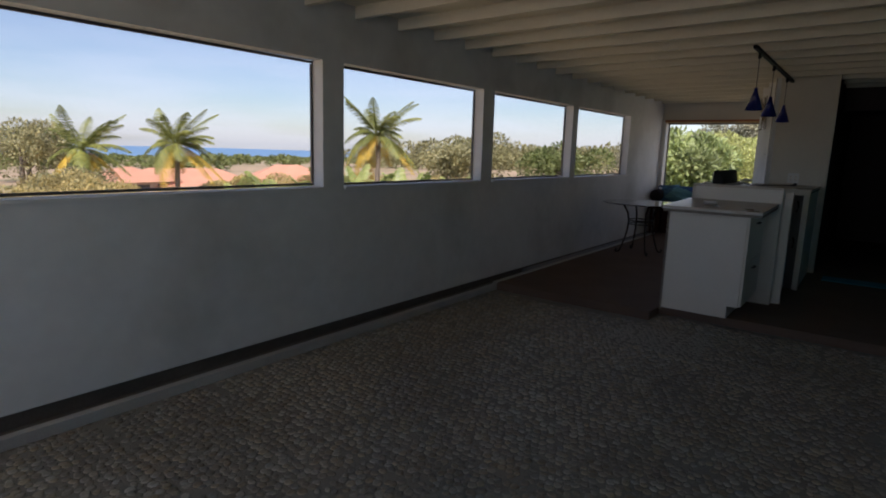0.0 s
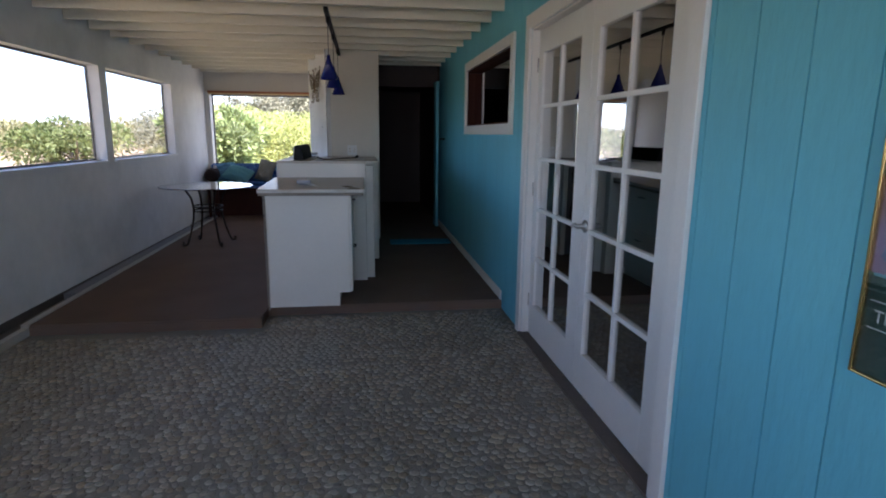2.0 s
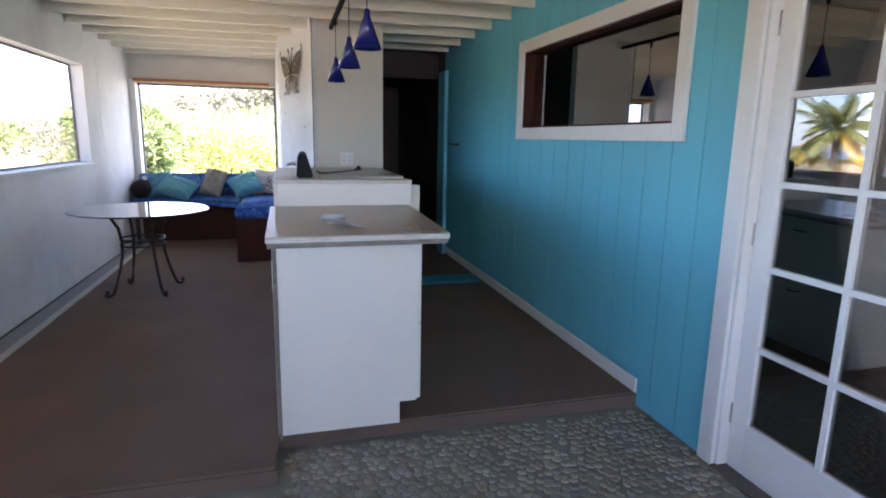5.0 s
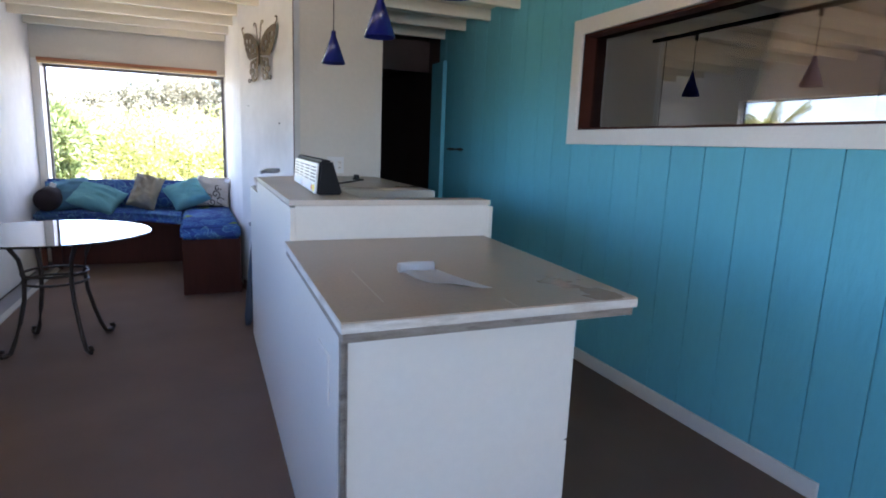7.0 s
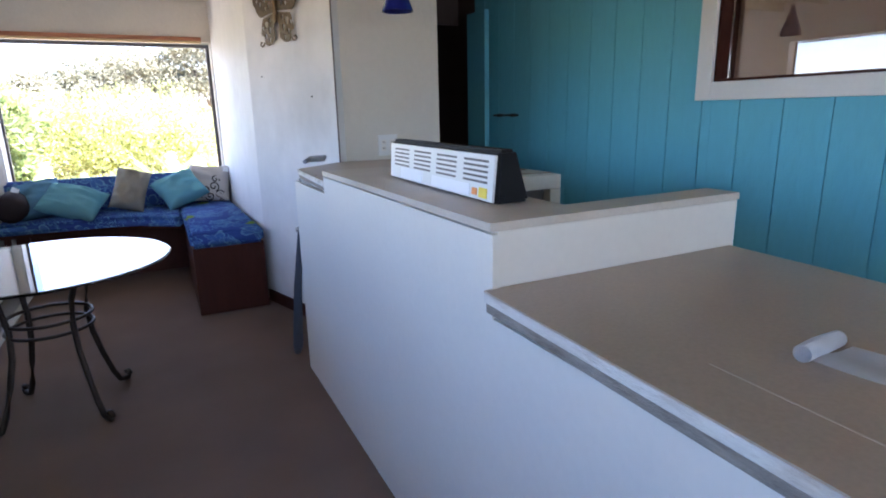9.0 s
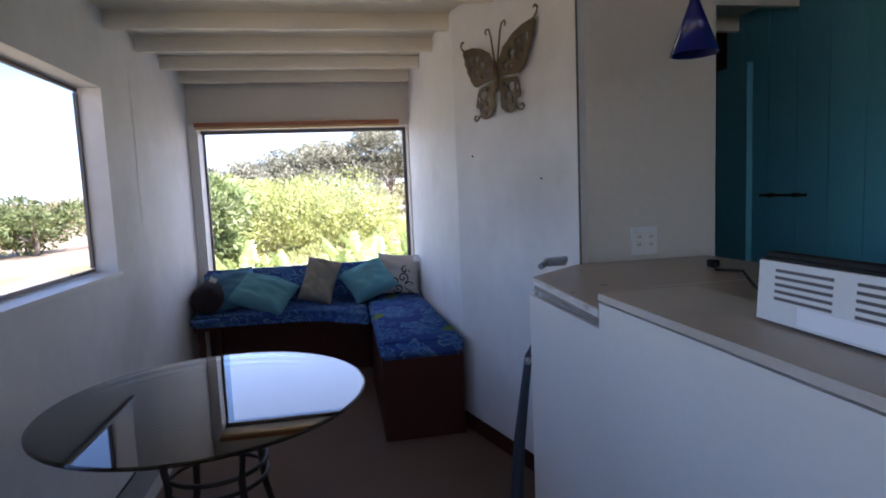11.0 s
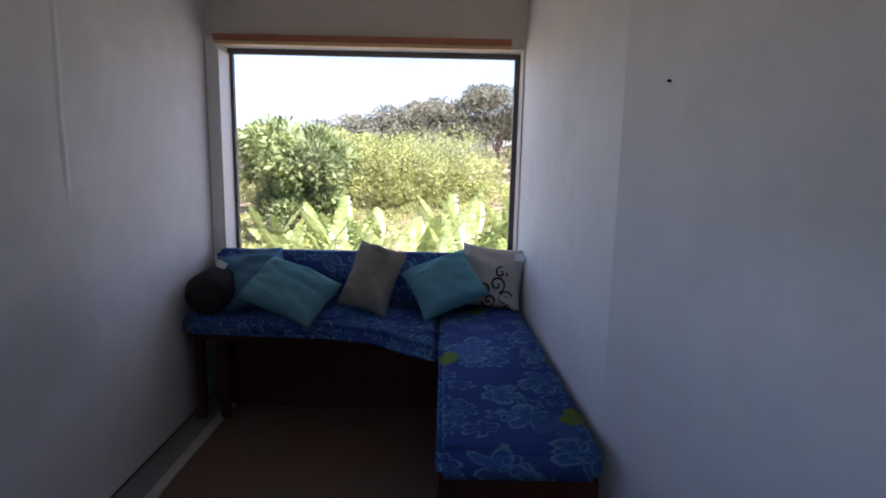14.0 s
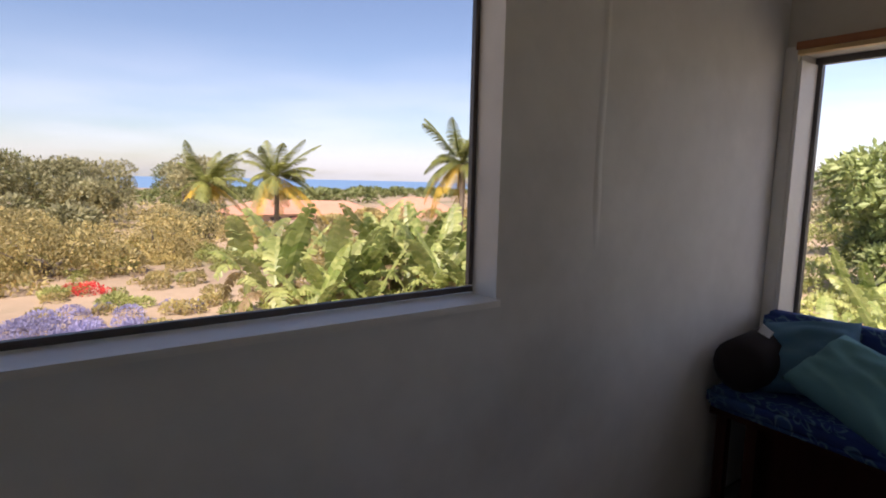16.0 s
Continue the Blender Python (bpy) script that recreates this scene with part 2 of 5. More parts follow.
M["room"] = mk("room_plaster", (0.55, 0.40, 0.30), 0.8, var=0.08, scale=2, fine=40, bump=0.1)
M["roomwood"] = mk("room_wood", (0.12, 0.06, 0.03), 0.6, var=0.2, scale=4, fine=60, bump=0.1)
# hallway brown, darkened in colour to stand in for the shade there
M["hall"] = mk("hall_shade_brown", (0.045, 0.028, 0.02), 0.6, var=0.25, scale=4, fine=60, bump=0.15, stretch=(1, 1, 0.3))
M["black"] = mk("black_plastic", (0.012, 0.012, 0.013), 0.65, var=0.2, bump=0.1, spec=0.2)
M["plastic"] = mk("white_plastic", (0.72, 0.72, 0.7), 0.4, var=0.05, bump=0.05)
M["yellow"] = mk("yellow_sticker", (0.85, 0.65, 0.05), 0.5, var=0.03, bump=0)
M["orange"] = mk("orange_sticker", (0.8, 0.28, 0.06), 0.5, var=0.03, bump=0)
M["paper"] = mk("paper", (0.86, 0.86, 0.88), 0.6, var=0.05, bump=0.1)
M["cobalt"] = mk("cobalt_shade", (0.012, 0.016, 0.16), 0.2, var=0.1, bump=0.02)
M["mat"] = mk("blue_mat", (0.03, 0.22, 0.32), 0.9, var=0.2, fine=150, bump=0.5)
M["teal"] = mk("teal_cushion", (0.14, 0.33, 0.38), 0.85, var=0.1, scale=6, fine=300, bump=0.3, spec=0.1)
M["teal2"] = mk("blue_grey_cushion", (0.09, 0.20, 0.30), 0.8, var=0.12, scale=6, fine=300, bump=0.3, spec=0.1)
M["taupe"] = mk("taupe_cushion", (0.25, 0.225, 0.18), 0.75, var=0.12, scale=6, fine=300, bump=0.3, spec=0.2)
M["cream"] = mk("cream_cushion", (0.5, 0.46, 0.42), 0.85, var=0.08, scale=6, fine=300, bump=0.3, spec=0.1)
M["maroon"] = mk("maroon_bolster", (0.010, 0.004, 0.006), 0.8, var=0.2, fine=300, bump=0.3)
M["ink"] = mk("black_print", (0.025, 0.02, 0.025), 0.85, var=0.1, bump=0.1)
M["silver"] = mk("silver_tape", (0.4, 0.42, 0.46), 0.35, metal=0.7, var=0.2, scale=10, bump=0.3)
M["glass"] = glass("clear_glass", mirror=0.12)
M["posterglass"] = glass("poster_glazing", mirror=0.35)
M["mesh"] = screen_mesh()
M["doorglass"] = glass("door_glass", (0.92, 0.86, 0.80), shade=0.97, mirror=4.2)
M["tableglass"] = glass("table_glass", (0.68, 0.84, 0.92), shade=0.85)
M["ground"] = mk("grassy_ground", (0.40, 0.29, 0.18), 0.95, var=0.35, scale=0.12, fine=3, bump=0.5, stain=(0.17, 0.19, 0.06), stain_amount=0.9)
M["sea"] = mk("sea", (0.15, 0.27, 0.42), 0.6, var=0.08, scale=0.002, fine=0.02, bump=0)
M["bark"] = mk("bark", (0.2, 0.16, 0.12), 0.9, var=0.3, scale=3, fine=20, bump=0.6)
M["roof"] = mk("terracotta_roof", (0.60, 0.29, 0.18), 0.8, var=0.12, scale=0.8, fine=5, bump=0.3)
M["housewall"] = mk("house_wall", (0.55, 0.42, 0.33), 0.8, var=0.08, scale=0.5, fine=5, bump=0.1)
M["greyroof"] = mk("grey_roof", (0.25, 0.26, 0.28), 0.7, var=0.08, scale=0.5, fine=5, bump=0.1)
M["leaf_dark"] = leafy("leaf_dark", (0.09, 0.12, 0.03), (0.28, 0.30, 0.11))
M["leaf_bright"] = leafy("leaf_bright", (0.24, 0.27, 0.06), (0.54, 0.54, 0.20), through=0.4)
M["leaf_olive"] = leafy("leaf_olive", (0.17, 0.17, 0.07), (0.42, 0.38, 0.19))
M["leaf_banana"] = leafy("leaf_banana", (0.18, 0.25, 0.05), (0.55, 0.56, 0.20), rough=0.4, through=0.45)
M["leaf_dry"] = leafy("leaf_dry", (0.28, 0.18, 0.08), (0.45, 0.33, 0.16))
M["frond"] = leafy("frond", (0.11, 0.14, 0.03), (0.36, 0.36, 0.10), through=0.4)
M["frond_old"] = leafy("frond_old", (0.45, 0.28, 0.03), (0.65, 0.45, 0.06), through=0.35)
M["leaf_gum"] = leafy("leaf_gum", (0.09, 0.095, 0.055), (0.30, 0.28, 0.18), through=0.2)
M["flower"] = leafy("flower", (0.5, 0.02, 0.03), (0.75, 0.08, 0.06))
M["leaf_mango"] = leafy("leaf_mango", (0.06, 0.10, 0.02), (0.34, 0.38, 0.14))
M["leaf_tan"] = leafy("leaf_tan", (0.25, 0.22, 0.07), (0.58, 0.46, 0.19))
M["lavender"] = leafy("lavender", (0.22, 0.2, 0.33), (0.36, 0.34, 0.5))


def tropical_fabric():
    """Blue cloth printed with star flowers drawn in pale lines, and some yellow-green leaves."""
    m = mk("tropical_fabric", (0.045, 0.085, 0.28), 0.85, var=0.12, scale=8, fine=300, bump=0.3, spec=0.1)
    nt = m.node_tree
    b = nt.nodes["Principled BSDF"]
    last = b.inputs["Base Color"].links[0].from_socket

    def math_node(op, a, c=None, k=None):
        n = nt.nodes.new("ShaderNodeMath")
        n.operation = op
        for i, v in enumerate((a, c, k)):
            if v is None:
                continue
            if isinstance(v, (int, float)):
                n.inputs[i].default_value = v
            else:
                nt.links.new(v, n.inputs[i])
        return n.outputs[0]

    tc = nt.nodes.new("ShaderNodeTexCoord")
    sp = nt.nodes.new("ShaderNodeSeparateXYZ")
    nt.links.new(tc.outputs["Object"], sp.inputs[0])
    nz = nt.nodes.new("ShaderNodeTexNoise")
    nz.inputs["Scale"].default_value = 9
    nz.inputs["Detail"].default_value = 3
    nt.links.new(tc.outputs["Object"], nz.inputs["Vector"])
    wob = math_node("MULTIPLY_ADD", nz.outputs["Fac"], 0.10, -0.05)
    flat_u = math_node("ADD", math_node("MULTIPLY_ADD", sp.outputs["Z"], 0.7, sp.outputs["X"]), wob)
    flat_v = math_node("ADD", math_node("ADD", sp.outputs["Z"], sp.outputs["Y"]), wob)

    def layer(scale, shift, petals, col, size, line, filled=False, chance=0.0):
        nonlocal last
        cb = nt.nodes.new("ShaderNodeCombineXYZ")
        nt.links.new(math_node("MULTIPLY_ADD", flat_u, scale, shift), cb.inputs[0])
        nt.links.new(math_node("MULTIPLY_ADD", flat_v, scale, shift * 0.37), cb.inputs[1])
        vo = nt.nodes.new("ShaderNodeTexVoronoi")
        vo.voronoi_dimensions = "2D"
        vo.inputs["Scale"].default_value = 1
        vo.inputs["Randomness"].default_value = 0.75
        nt.links.new(cb.outputs[0], vo.inputs["Vector"])
        sub = nt.nodes.new("ShaderNodeVectorMath")
        sub.operation = "SUBTRACT"
        nt.links.new(cb.outputs[0], sub.inputs[0])
        nt.links.new(vo.outputs["Position"], sub.inputs[1])
        q = nt.nodes.new("ShaderNodeSeparateXYZ")
        nt.links.new(sub.outputs[0], q.inputs[0])
        rnd = nt.nodes.new("ShaderNodeSeparateColor")
        nt.links.new(vo.outputs["Color"], rnd.inputs[0])
        ang = math_node("MULTIPLY_ADD", math_node("ARCTAN2", q.outputs[1], q.outputs[0]), petals / 2, math_node("MULTIPLY", rnd.outputs[0], 6.28))
        lobe = math_node("POWER", math_node("ABSOLUTE", math_node("COSINE", ang)), 0.8)
        want = math_node("MULTIPLY", math_node("MULTIPLY_ADD", lobe, 0.72, 0.28), math_node("MULTIPLY_ADD", rnd.outputs[1], 0.35 * size, 0.8 * size))
        gap = math_node("SUBTRACT", vo.outputs["Distance"], want)
        if not filled:
            gap = math_node("ABSOLUTE", gap)
        mr = nt.nodes.new("ShaderNodeMapRange")
        mr.inputs["From Min"].default_value, mr.inputs["From Max"].default_value = line, line * 0.4
        nt.links.new(gap, mr.inputs["Value"])
        fac = math_node("MULTIPLY", mr.outputs[0], math_node("GREATER_THAN", rnd.outputs[2], chance))
        mx = nt.nodes.new("ShaderNodeMixRGB")
        mx.inputs["Color2"].default_value = (*col, 1)
        nt.links.new(fac, mx.inputs["Fac"])
        nt.links.new(last, mx.inputs["Color1"])
        last = mx.outputs[0]

    layer(4.3, 0.4, 5, (0.06, 0.13, 0.34), 0.40, 0.03, True)
    layer(4.3, 0.4, 5, (0.15, 0.29, 0.46), 0.40, 0.04, False, 0.2)
    layer(9.0, 3.7, 6, (0.13, 0.28, 0.46), 0.42, 0.07, False, 0.25)
    layer(2.6, 7.1, 2, (0.16, 0.25, 0.05), 0.15, 0.03, True, 0.45)
    nt.links.new(last, b.inputs["Base Color"])
    return m


M["fabric"] = tropical_fabric()
M["ledge"] = mk("ledge_laminate", (0.56, 0.50, 0.42), 0.4, var=0.14, scale=4, fine=120, bump=0.03, stain=(0.42, 0.36, 0.28), stain_amount=0.5)
M["slate"] = mk("slate_fabric", (0.05, 0.06, 0.08), 0.7, var=0.15, fine=200, bump=0.2)
M["gold"] = mk("gold_metal", (0.62, 0.45, 0.18), 0.25, metal=1, var=0.1, bump=0.02)
M["p_pink"] = mk("painted_pink", (0.42, 0.26, 0.30), 0.6, var=0.3, scale=7, fine=30, bump=0, stain=(0.28, 0.24, 0.42), stain_amount=0.9)
M["p_green"] = mk("printed_green", (0.012, 0.06, 0.05), 0.5, var=0.03, bump=0)
M["p_blue"] = mk("painted_blue", (0.12, 0.25, 0.45), 0.6, var=0.3, scale=9, fine=30, bump=0, stain=(0.3, 0.25, 0.4), stain_amount=0.8)
M["p_red"] = mk("painted_red", (0.42, 0.06, 0.12), 0.6, var=0.3, scale=9, fine=30, bump=0)
M["p_sea"] = mk("painted_sea", (0.14, 0.36, 0.50), 0.6, var=0.3, scale=9, fine=30, bump=0, stain=(0.5, 0.45, 0.4), stain_amount=0.7)
M["p_pale"] = mk("painted_pale", (0.6, 0.55, 0.55), 0.6, var=0.2, scale=9, fine=30, bump=0)


# ---- mesh helpers ----
def box(bm, x0, x1, y0, y1, z0, z1, bevel=0.0):
    v = [bm.verts.new((x, y, z)) for x in (x0, x1) for y in (y0, y1) for z in (z0, z1)]
    fs = [bm.faces.new([v[i] for i in q]) for q in ((0, 1, 3, 2), (4, 6, 7, 5), (0, 4, 5, 1), (2, 3, 7, 6), (0, 2, 6, 4), (1, 5, 7, 3))]
    if bevel:
        es = list({e for f in fs for e in f.edges})
        bmesh.ops.bevel(bm, geom=es, offset=bevel, segments=2, affect="EDGES", profile=0.6)
    return bm


def prism(bm, pts, z0, z1):
    """An upright block over a plan outline; z1 may be one height or one per corner."""
    top = z1 if isinstance(z1, (list, tuple)) else [z1] * len(pts)
    lo = [bm.verts.new((x, y, z0)) for x, y in pts]
    hi = [bm.verts.new((x, y, z)) for (x, y), z in zip(pts, top)]
    n = len(pts)
    bm.faces.new(lo[::-1])
    bm.faces.new(hi)
    for i in range(n):
        bm.faces.new((lo[i], lo[(i + 1) % n], hi[(i + 1) % n], hi[i]))
    return bm


def tube(bm, pts, r, seg=8, caps=True):
    """A round bar along points; r is one radius or one per point."""
    pts = [Vector(p) for p in pts]
    rs = r if isinstance(r, (list, tuple)) else [r] * len(pts)
    rings = []
    up = Vector((0, 0, 1))
    for i, p in enumerate(pts):
        d = (pts[min(i + 1, len(pts) - 1)] - pts[max(i - 1, 0)]).normalized()
        a = d.cross(up if abs(d.z) < 0.95 else Vector((1, 0, 0))).normalized()
        b = d.cross(a)
        rings.append([bm.verts.new(p + rs[i] * (math.cos(2 * math.pi * k / seg) * a + math.sin(2 * math.pi * k / seg) * b)) for k in range(seg)])
    for u, v in zip(rings, rings[1:]):
        for k in range(seg):
            bm.faces.new((u[k], u[(k + 1) % seg], v[(k + 1) % seg], v[k]))
    if caps:
        bm.faces.new(rings[0][::-1])
        bm.faces.new(rings[-1])
    return bm


def lathe(bm, c, prof, seg=24):
    """A turned shape about the vertical through c from (radius, height) pairs."""
    rings = [[bm.verts.new((c[0] + r * math.cos(2 * math.pi * k / seg), c[1] + r * math.sin(2 * math.pi * k / seg), c[2] + z)) for k in range(seg)] for r, z in prof]
    for u, v in zip(rings, rings[1:]):
        for k in range(seg):
            bm.faces.new((u[k], u[(k + 1) % seg], v[(k + 1) % seg], v[k]))
    return bm


def B():
    return bmesh.new()


def mesh_from(name, bm, material, smooth=False):
    bmesh.ops.recalc_face_normals(bm, faces=bm.faces)
    me = bpy.data.meshes.new(name)
    bm.to_mesh(me)
    bm.free()
    me.materials.append(M[material])
    if smooth:
        for p in me.polygons:
            p.use_smooth = True
    return me


def solid(name, bm, material, label="", category="", group="", kind="", smooth=False):
    return tagged(new(name, mesh_from(name, bm, material, smooth)), label, category, group, kind)


def part(name, bm, material, parent, label="", smooth=False, kind=""):
    ob = new(name, mesh_from(name, bm, material, smooth))
    ob.parent = parent
    return tagged(ob, label, kind=kind)


def thing(name, label, category, group="", at=(0, 0, 0)):
    e = new(name)
    e.empty_display_size = 0.1
    e.location = at
    return tagged(e, label, category, group)


def raw(name, verts, faces, material, parent=None, label="", category="", kind="", smooth=False):
    me = bpy.data.meshes.new(name)
    me.from_pydata([tuple(v) for v in verts], [], faces)
    me.materials.append(M[material])
    if smooth:
        for p in me.polygons:
            p.use_smooth = True
    ob = new(name, me)
    if parent:
        ob.parent = parent
    return tagged(ob, label, category, kind=kind)


# ---- the lanai ----
XL, XB, XR = -2.85, -2.97, 0.70          # left wall inside, its glazing plane, blue wall
YS, YN, YG = -2.4, 9.98, 10.15           # wall behind, far wall, its glass
FZ = 0.07                                # carpet
STEP_L, STEP_R = 4.30, 4.64


def sill(y):
    return 1.070 + (8.36 - y) * 0.0015


def head(y):
    return 1.984 - (8.36 - y) * 0.002


def ceil_z(x):
    return 2.292 + (x - XL) * 0.005


def structure():
    bm = B()
    box(bm, XB - 0.06, XR + 0.16, YS - 0.15, YG + 0.1, -0.25, -0.006)
    solid("floor", bm, "grout", "grey grout bed of the pebble floor", kind="structure")
    # raised carpet floor, stepped
    bm = B()
    prism(bm, [(-2.665, 4.36), (-1.13, 4.36), (-1.13, STEP_R), (XR, STEP_R), (XR, 12.4), (-2.665, 12.4)], -0.004, FZ)
    es = [e for e in bm.edges if all(v.co.z > FZ - 0.01 and v.co.y < 5 for v in e.verts)]
    bmesh.ops.bevel(bm, geom=es, offset=0.012, segments=2, affect="EDGES")
    solid("carpet_floor", bm, "carpet", "raised floor covered in worn brown carpet, one low step above the pebbles", kind="structure")
    bm = B()
    box(bm, -2.715, -2.667, YS, 4.36, -0.004, 0.055, 0.004)
    box(bm, -2.715, -2.667, 4.36, YN, -0.004, 0.078, 0.004)
    solid("curb", bm, "curb", "narrow pale concrete curb along the foot of the white wall", kind="structure")
    bm = B()
    box(bm, XL, -2.717, YS, 5.2, -0.004, 0.012)
    solid("gutter", bm, "dark", "dark recessed strip between curb and wall", kind="structure")
    bm = B()
    box(bm, XL, -2.717, 5.205, YN, 0.0, 0.062, 0.004)
    solid("edge_board", bm, "greyboard", "flat grey board between the carpet and the wall", kind="structure")
    # left wall: below the sills, piers, above the heads
    bays = [(-2.0, 2.25), (2.445, 4.265), (4.46, 6.30), (6.45, 8.365)]
    bm = B()

    def band(y0, y1, zl0, zl1, zh0, zh1, x0=XB, x1=XL):
        v = [bm.verts.new(p) for p in ((x0, y0, zl0), (x1, y0, zl0), (x1, y1, zl1), (x0, y1, zl1), (x0, y0, zh0), (x1, y0, zh0), (x1, y1, zh1), (x0, y1, zh1))]
        for q in ((0, 1, 2, 3), (4, 7, 6, 5), (0, 4, 5, 1), (1, 5, 6, 2), (2, 6, 7, 3), (3, 7, 4, 0)):
            bm.faces.new([v[i] for i in q])

    band(YS, YN, 0.09, 0.07, sill(YS), sill(YN))
    band(YS, YN, head(YS), head(YN), 2.5, 2.5)
    edges = [YS] + [y for b in bays for y in b] + [YN]
    for y0, y1 in zip(edges[::2], edges[1::2]):
        band(y0, y1, sill(y0), sill(y1), head(y0), head(y1))
    wall = solid("wall_west", bm, "wall", "off-white painted wall with four wide openings", kind="structure")
    v, f = [], []
    for j in range(25):
        z = 1.20 + j * 0.045
        cy = 8.78 + 0.012 * noise.noise(Vector((z * 3, 0, 0)))
        hgt = (0.0035 + 0.0025 * noise.noise(Vector((z * 9, 2, 0)))) * min(1, j / 3, (24 - j) / 3)
        for i in range(13):
            u = (i - 6) / 6
            v.append((XL - 0.001 + (0.001 + hgt) * math.exp(-5 * u * u), cy + 0.035 * u, z))
    for j in range(24):
        for i in range(12):
            f.append((j * 13 + i, j * 13 + i + 1, (j + 1) * 13 + i + 1, (j + 1) * 13 + i))
    raw("wall_ridge", v, f, "wall", label="soft vertical plaster ridge on the white wall", kind="structure", smooth=True)
    bm = B()
    box(bm, XB, XL - 0.02, YS, YN, -0.1, 0.09)
    solid("wall_foot", bm, "dark", "dark foot of the white wall", kind="structure")
    for i, (y0, y1) in enumerate(bays):
        t = thing("window_%d" % (i + 2), "wide screened opening in the white wall with a painted sill", "", at=(0, 0, 0))
        t["kind"] = "structure"
        s = B()
        a, b = sill(y0) + 0.002, sill(y1) + 0.002
        vs = [s.verts.new(p) for p in ((XB - 0.01, y0, a), (XL + 0.02, y0, a), (XL + 0.02, y1, b), (XB - 0.01, y1, b),
                                       (XB - 0.01, y0, a + 0.018), (XL + 0.02, y0, a + 0.018), (XL + 0.02, y1, b + 0.018), (XB - 0.01, y1, b + 0.018))]
        for q in ((0, 3, 2, 1), (4, 5, 6, 7), (0, 1, 5, 4), (1, 2, 6, 5), (2, 3, 7, 6), (3, 0, 4, 7)):
            s.faces.new([vs[k] for k in q])
        part("window_sill", s, "white", t)
        s = B()
        h = 0.016
        for p0, p1, z0, z1 in ((y0, y1, a + 0.019, a + 0.019 + h), (y0, y1, head(y1) - 0.004 - h, head(y1) - 0.004), (y0 + 0.001, y0 + h, a + 0.04, head(y1) - 0.025),
                               (y1 - h, y1 - 0.001, a + 0.04, head(y1) - 0.025)):
            box(s, XB + 0.0, XB + 0.016, p0, p1, z0, z1)
        part("window_frame", s, "frame", t)
        s = B()
        q = [s.verts.new(p) for p in ((XB + 0.008, y0 + 0.014, a + 0.034), (XB + 0.008, y1 - 0.014, b + 0.034), (XB + 0.008, y1 - 0.014, head(y1) - 0.018), (XB + 0.008, y0 + 0.014, head(y0) - 0.018))]
        s.faces.new(q)
        p = part("insect_screen", s, "mesh", t)
        p.visible_shadow = False
    # far wall with the big window
    bm = B()
    fx0, fx1, fz0, fz1 = -2.79, -1.165, 0.815, 1.975
    box(bm, XB, fx0, YN, YG + 0.03, -0.1, 2.5)
    box(bm, fx1, -1.02, YN, YG + 0.03, -0.1, 2.5)
    box(bm, fx0, fx1, YN, YG + 0.03, -0.1, fz0)
    box(bm, fx0, fx1, YN, YG + 0.03, fz1, 2.5)
    solid("wall_north", bm, "wallc", "cream wall around the big picture window", kind="structure")
    w = thing("window_1", "big fixed picture window with thin dark frame", "")
    w["kind"] = "structure"
    bm = B()
    f = 0.028
    yg0, yg1 = YG - 0.03, YG
    box(bm, fx0, fx0 + f, yg0, yg1, fz0, fz1)
    box(bm, fx1 - f, fx1, yg0, yg1, fz0, fz1)
    box(bm, fx0 + f, fx1 - f, yg0, yg1, fz0, fz0 + f)
    box(bm, fx0 + f, fx1 - f, yg0, yg1, fz1 - f, fz1)
    part("window_frame", bm, "frame", w)
    bm = B()
    box(bm, fx0 + f, fx1 - f, YG - 0.018, YG - 0.014, fz0 + f, fz1 - f)
    p = part("pane", bm, "glass", w)
    p.visible_shadow = False
    bm = B()
    box(bm, XL + 0.002, fx0 - 0.004, YN - 0.022, YN - 0.001, 0.6, fz1 + 0.03, 0.003)
    box(bm, fx0 - 0.003, fx0 + 0.012, YN - 0.02, YG - 0.031, fz0, fz1 - 0.03, 0.002)
    part("casing", bm, "white", w, "painted white side casing")
    # alcove wall and the slanting wall with the butterfly
    A, C, D = (-1.155, YN), (-1.10, 8.42), (-0.81, 7.46)
    bm = B()
    prism(bm, [A, C, (-0.95, 8.5), (-1.0, YN)], -0.05, 2.5)
    solid("wall_alcove", bm, "wall", "off-white plaster wall beside the window seat", kind="structure")
    bm = B()
    prism(bm, [C, D, (-0.70, 7.5), (-0.949, 8.5)], -0.05, 2.5)
    solid("wall_slanted", bm, "wall", "off-white slanting wall", kind="structure")
    bm = B()
    prism(bm, [(-0.806, 7.475), (-0.190, 7.475), (-0.190, 7.58), (-0.69, 7.58)], -0.05, 2.5)
    solid("wall_kitchen", bm, "wallc", "cream wall behind the end of the counter", kind="structure")
    bm = B()
    tube(bm, [(-0.815, 7.446, FZ), (-0.815, 7.446, 2.4)], 0.004, 6)
    solid("trim", bm, "dark", "dark gap strip at the wall corner", kind="structure")
    bm = B()
    d = (Vector((D[0], D[1], 0)) - Vector((C[0], C[1], 0))).normalized()
    n = Vector((-d.y, d.x, 0)) * -1
    q = [Vector((*C, 0)), Vector((*D, 0))]
    out_ = n if n.x < 0 else -n
    prism(bm, [(v.x, v.y) for v in (q[0], q[1], q[1] + out_ * 0.012, q[0] + out_ * 0.012)], FZ, FZ + 0.08)
    solid("baseboard_slanted", bm, "mahog", "brown baseboard at the slanting wall", kind="structure")
    # dark hallway: brown, with its lack of light put into the colour
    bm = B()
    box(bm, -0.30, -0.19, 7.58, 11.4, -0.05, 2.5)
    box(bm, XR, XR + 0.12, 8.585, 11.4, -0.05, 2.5)
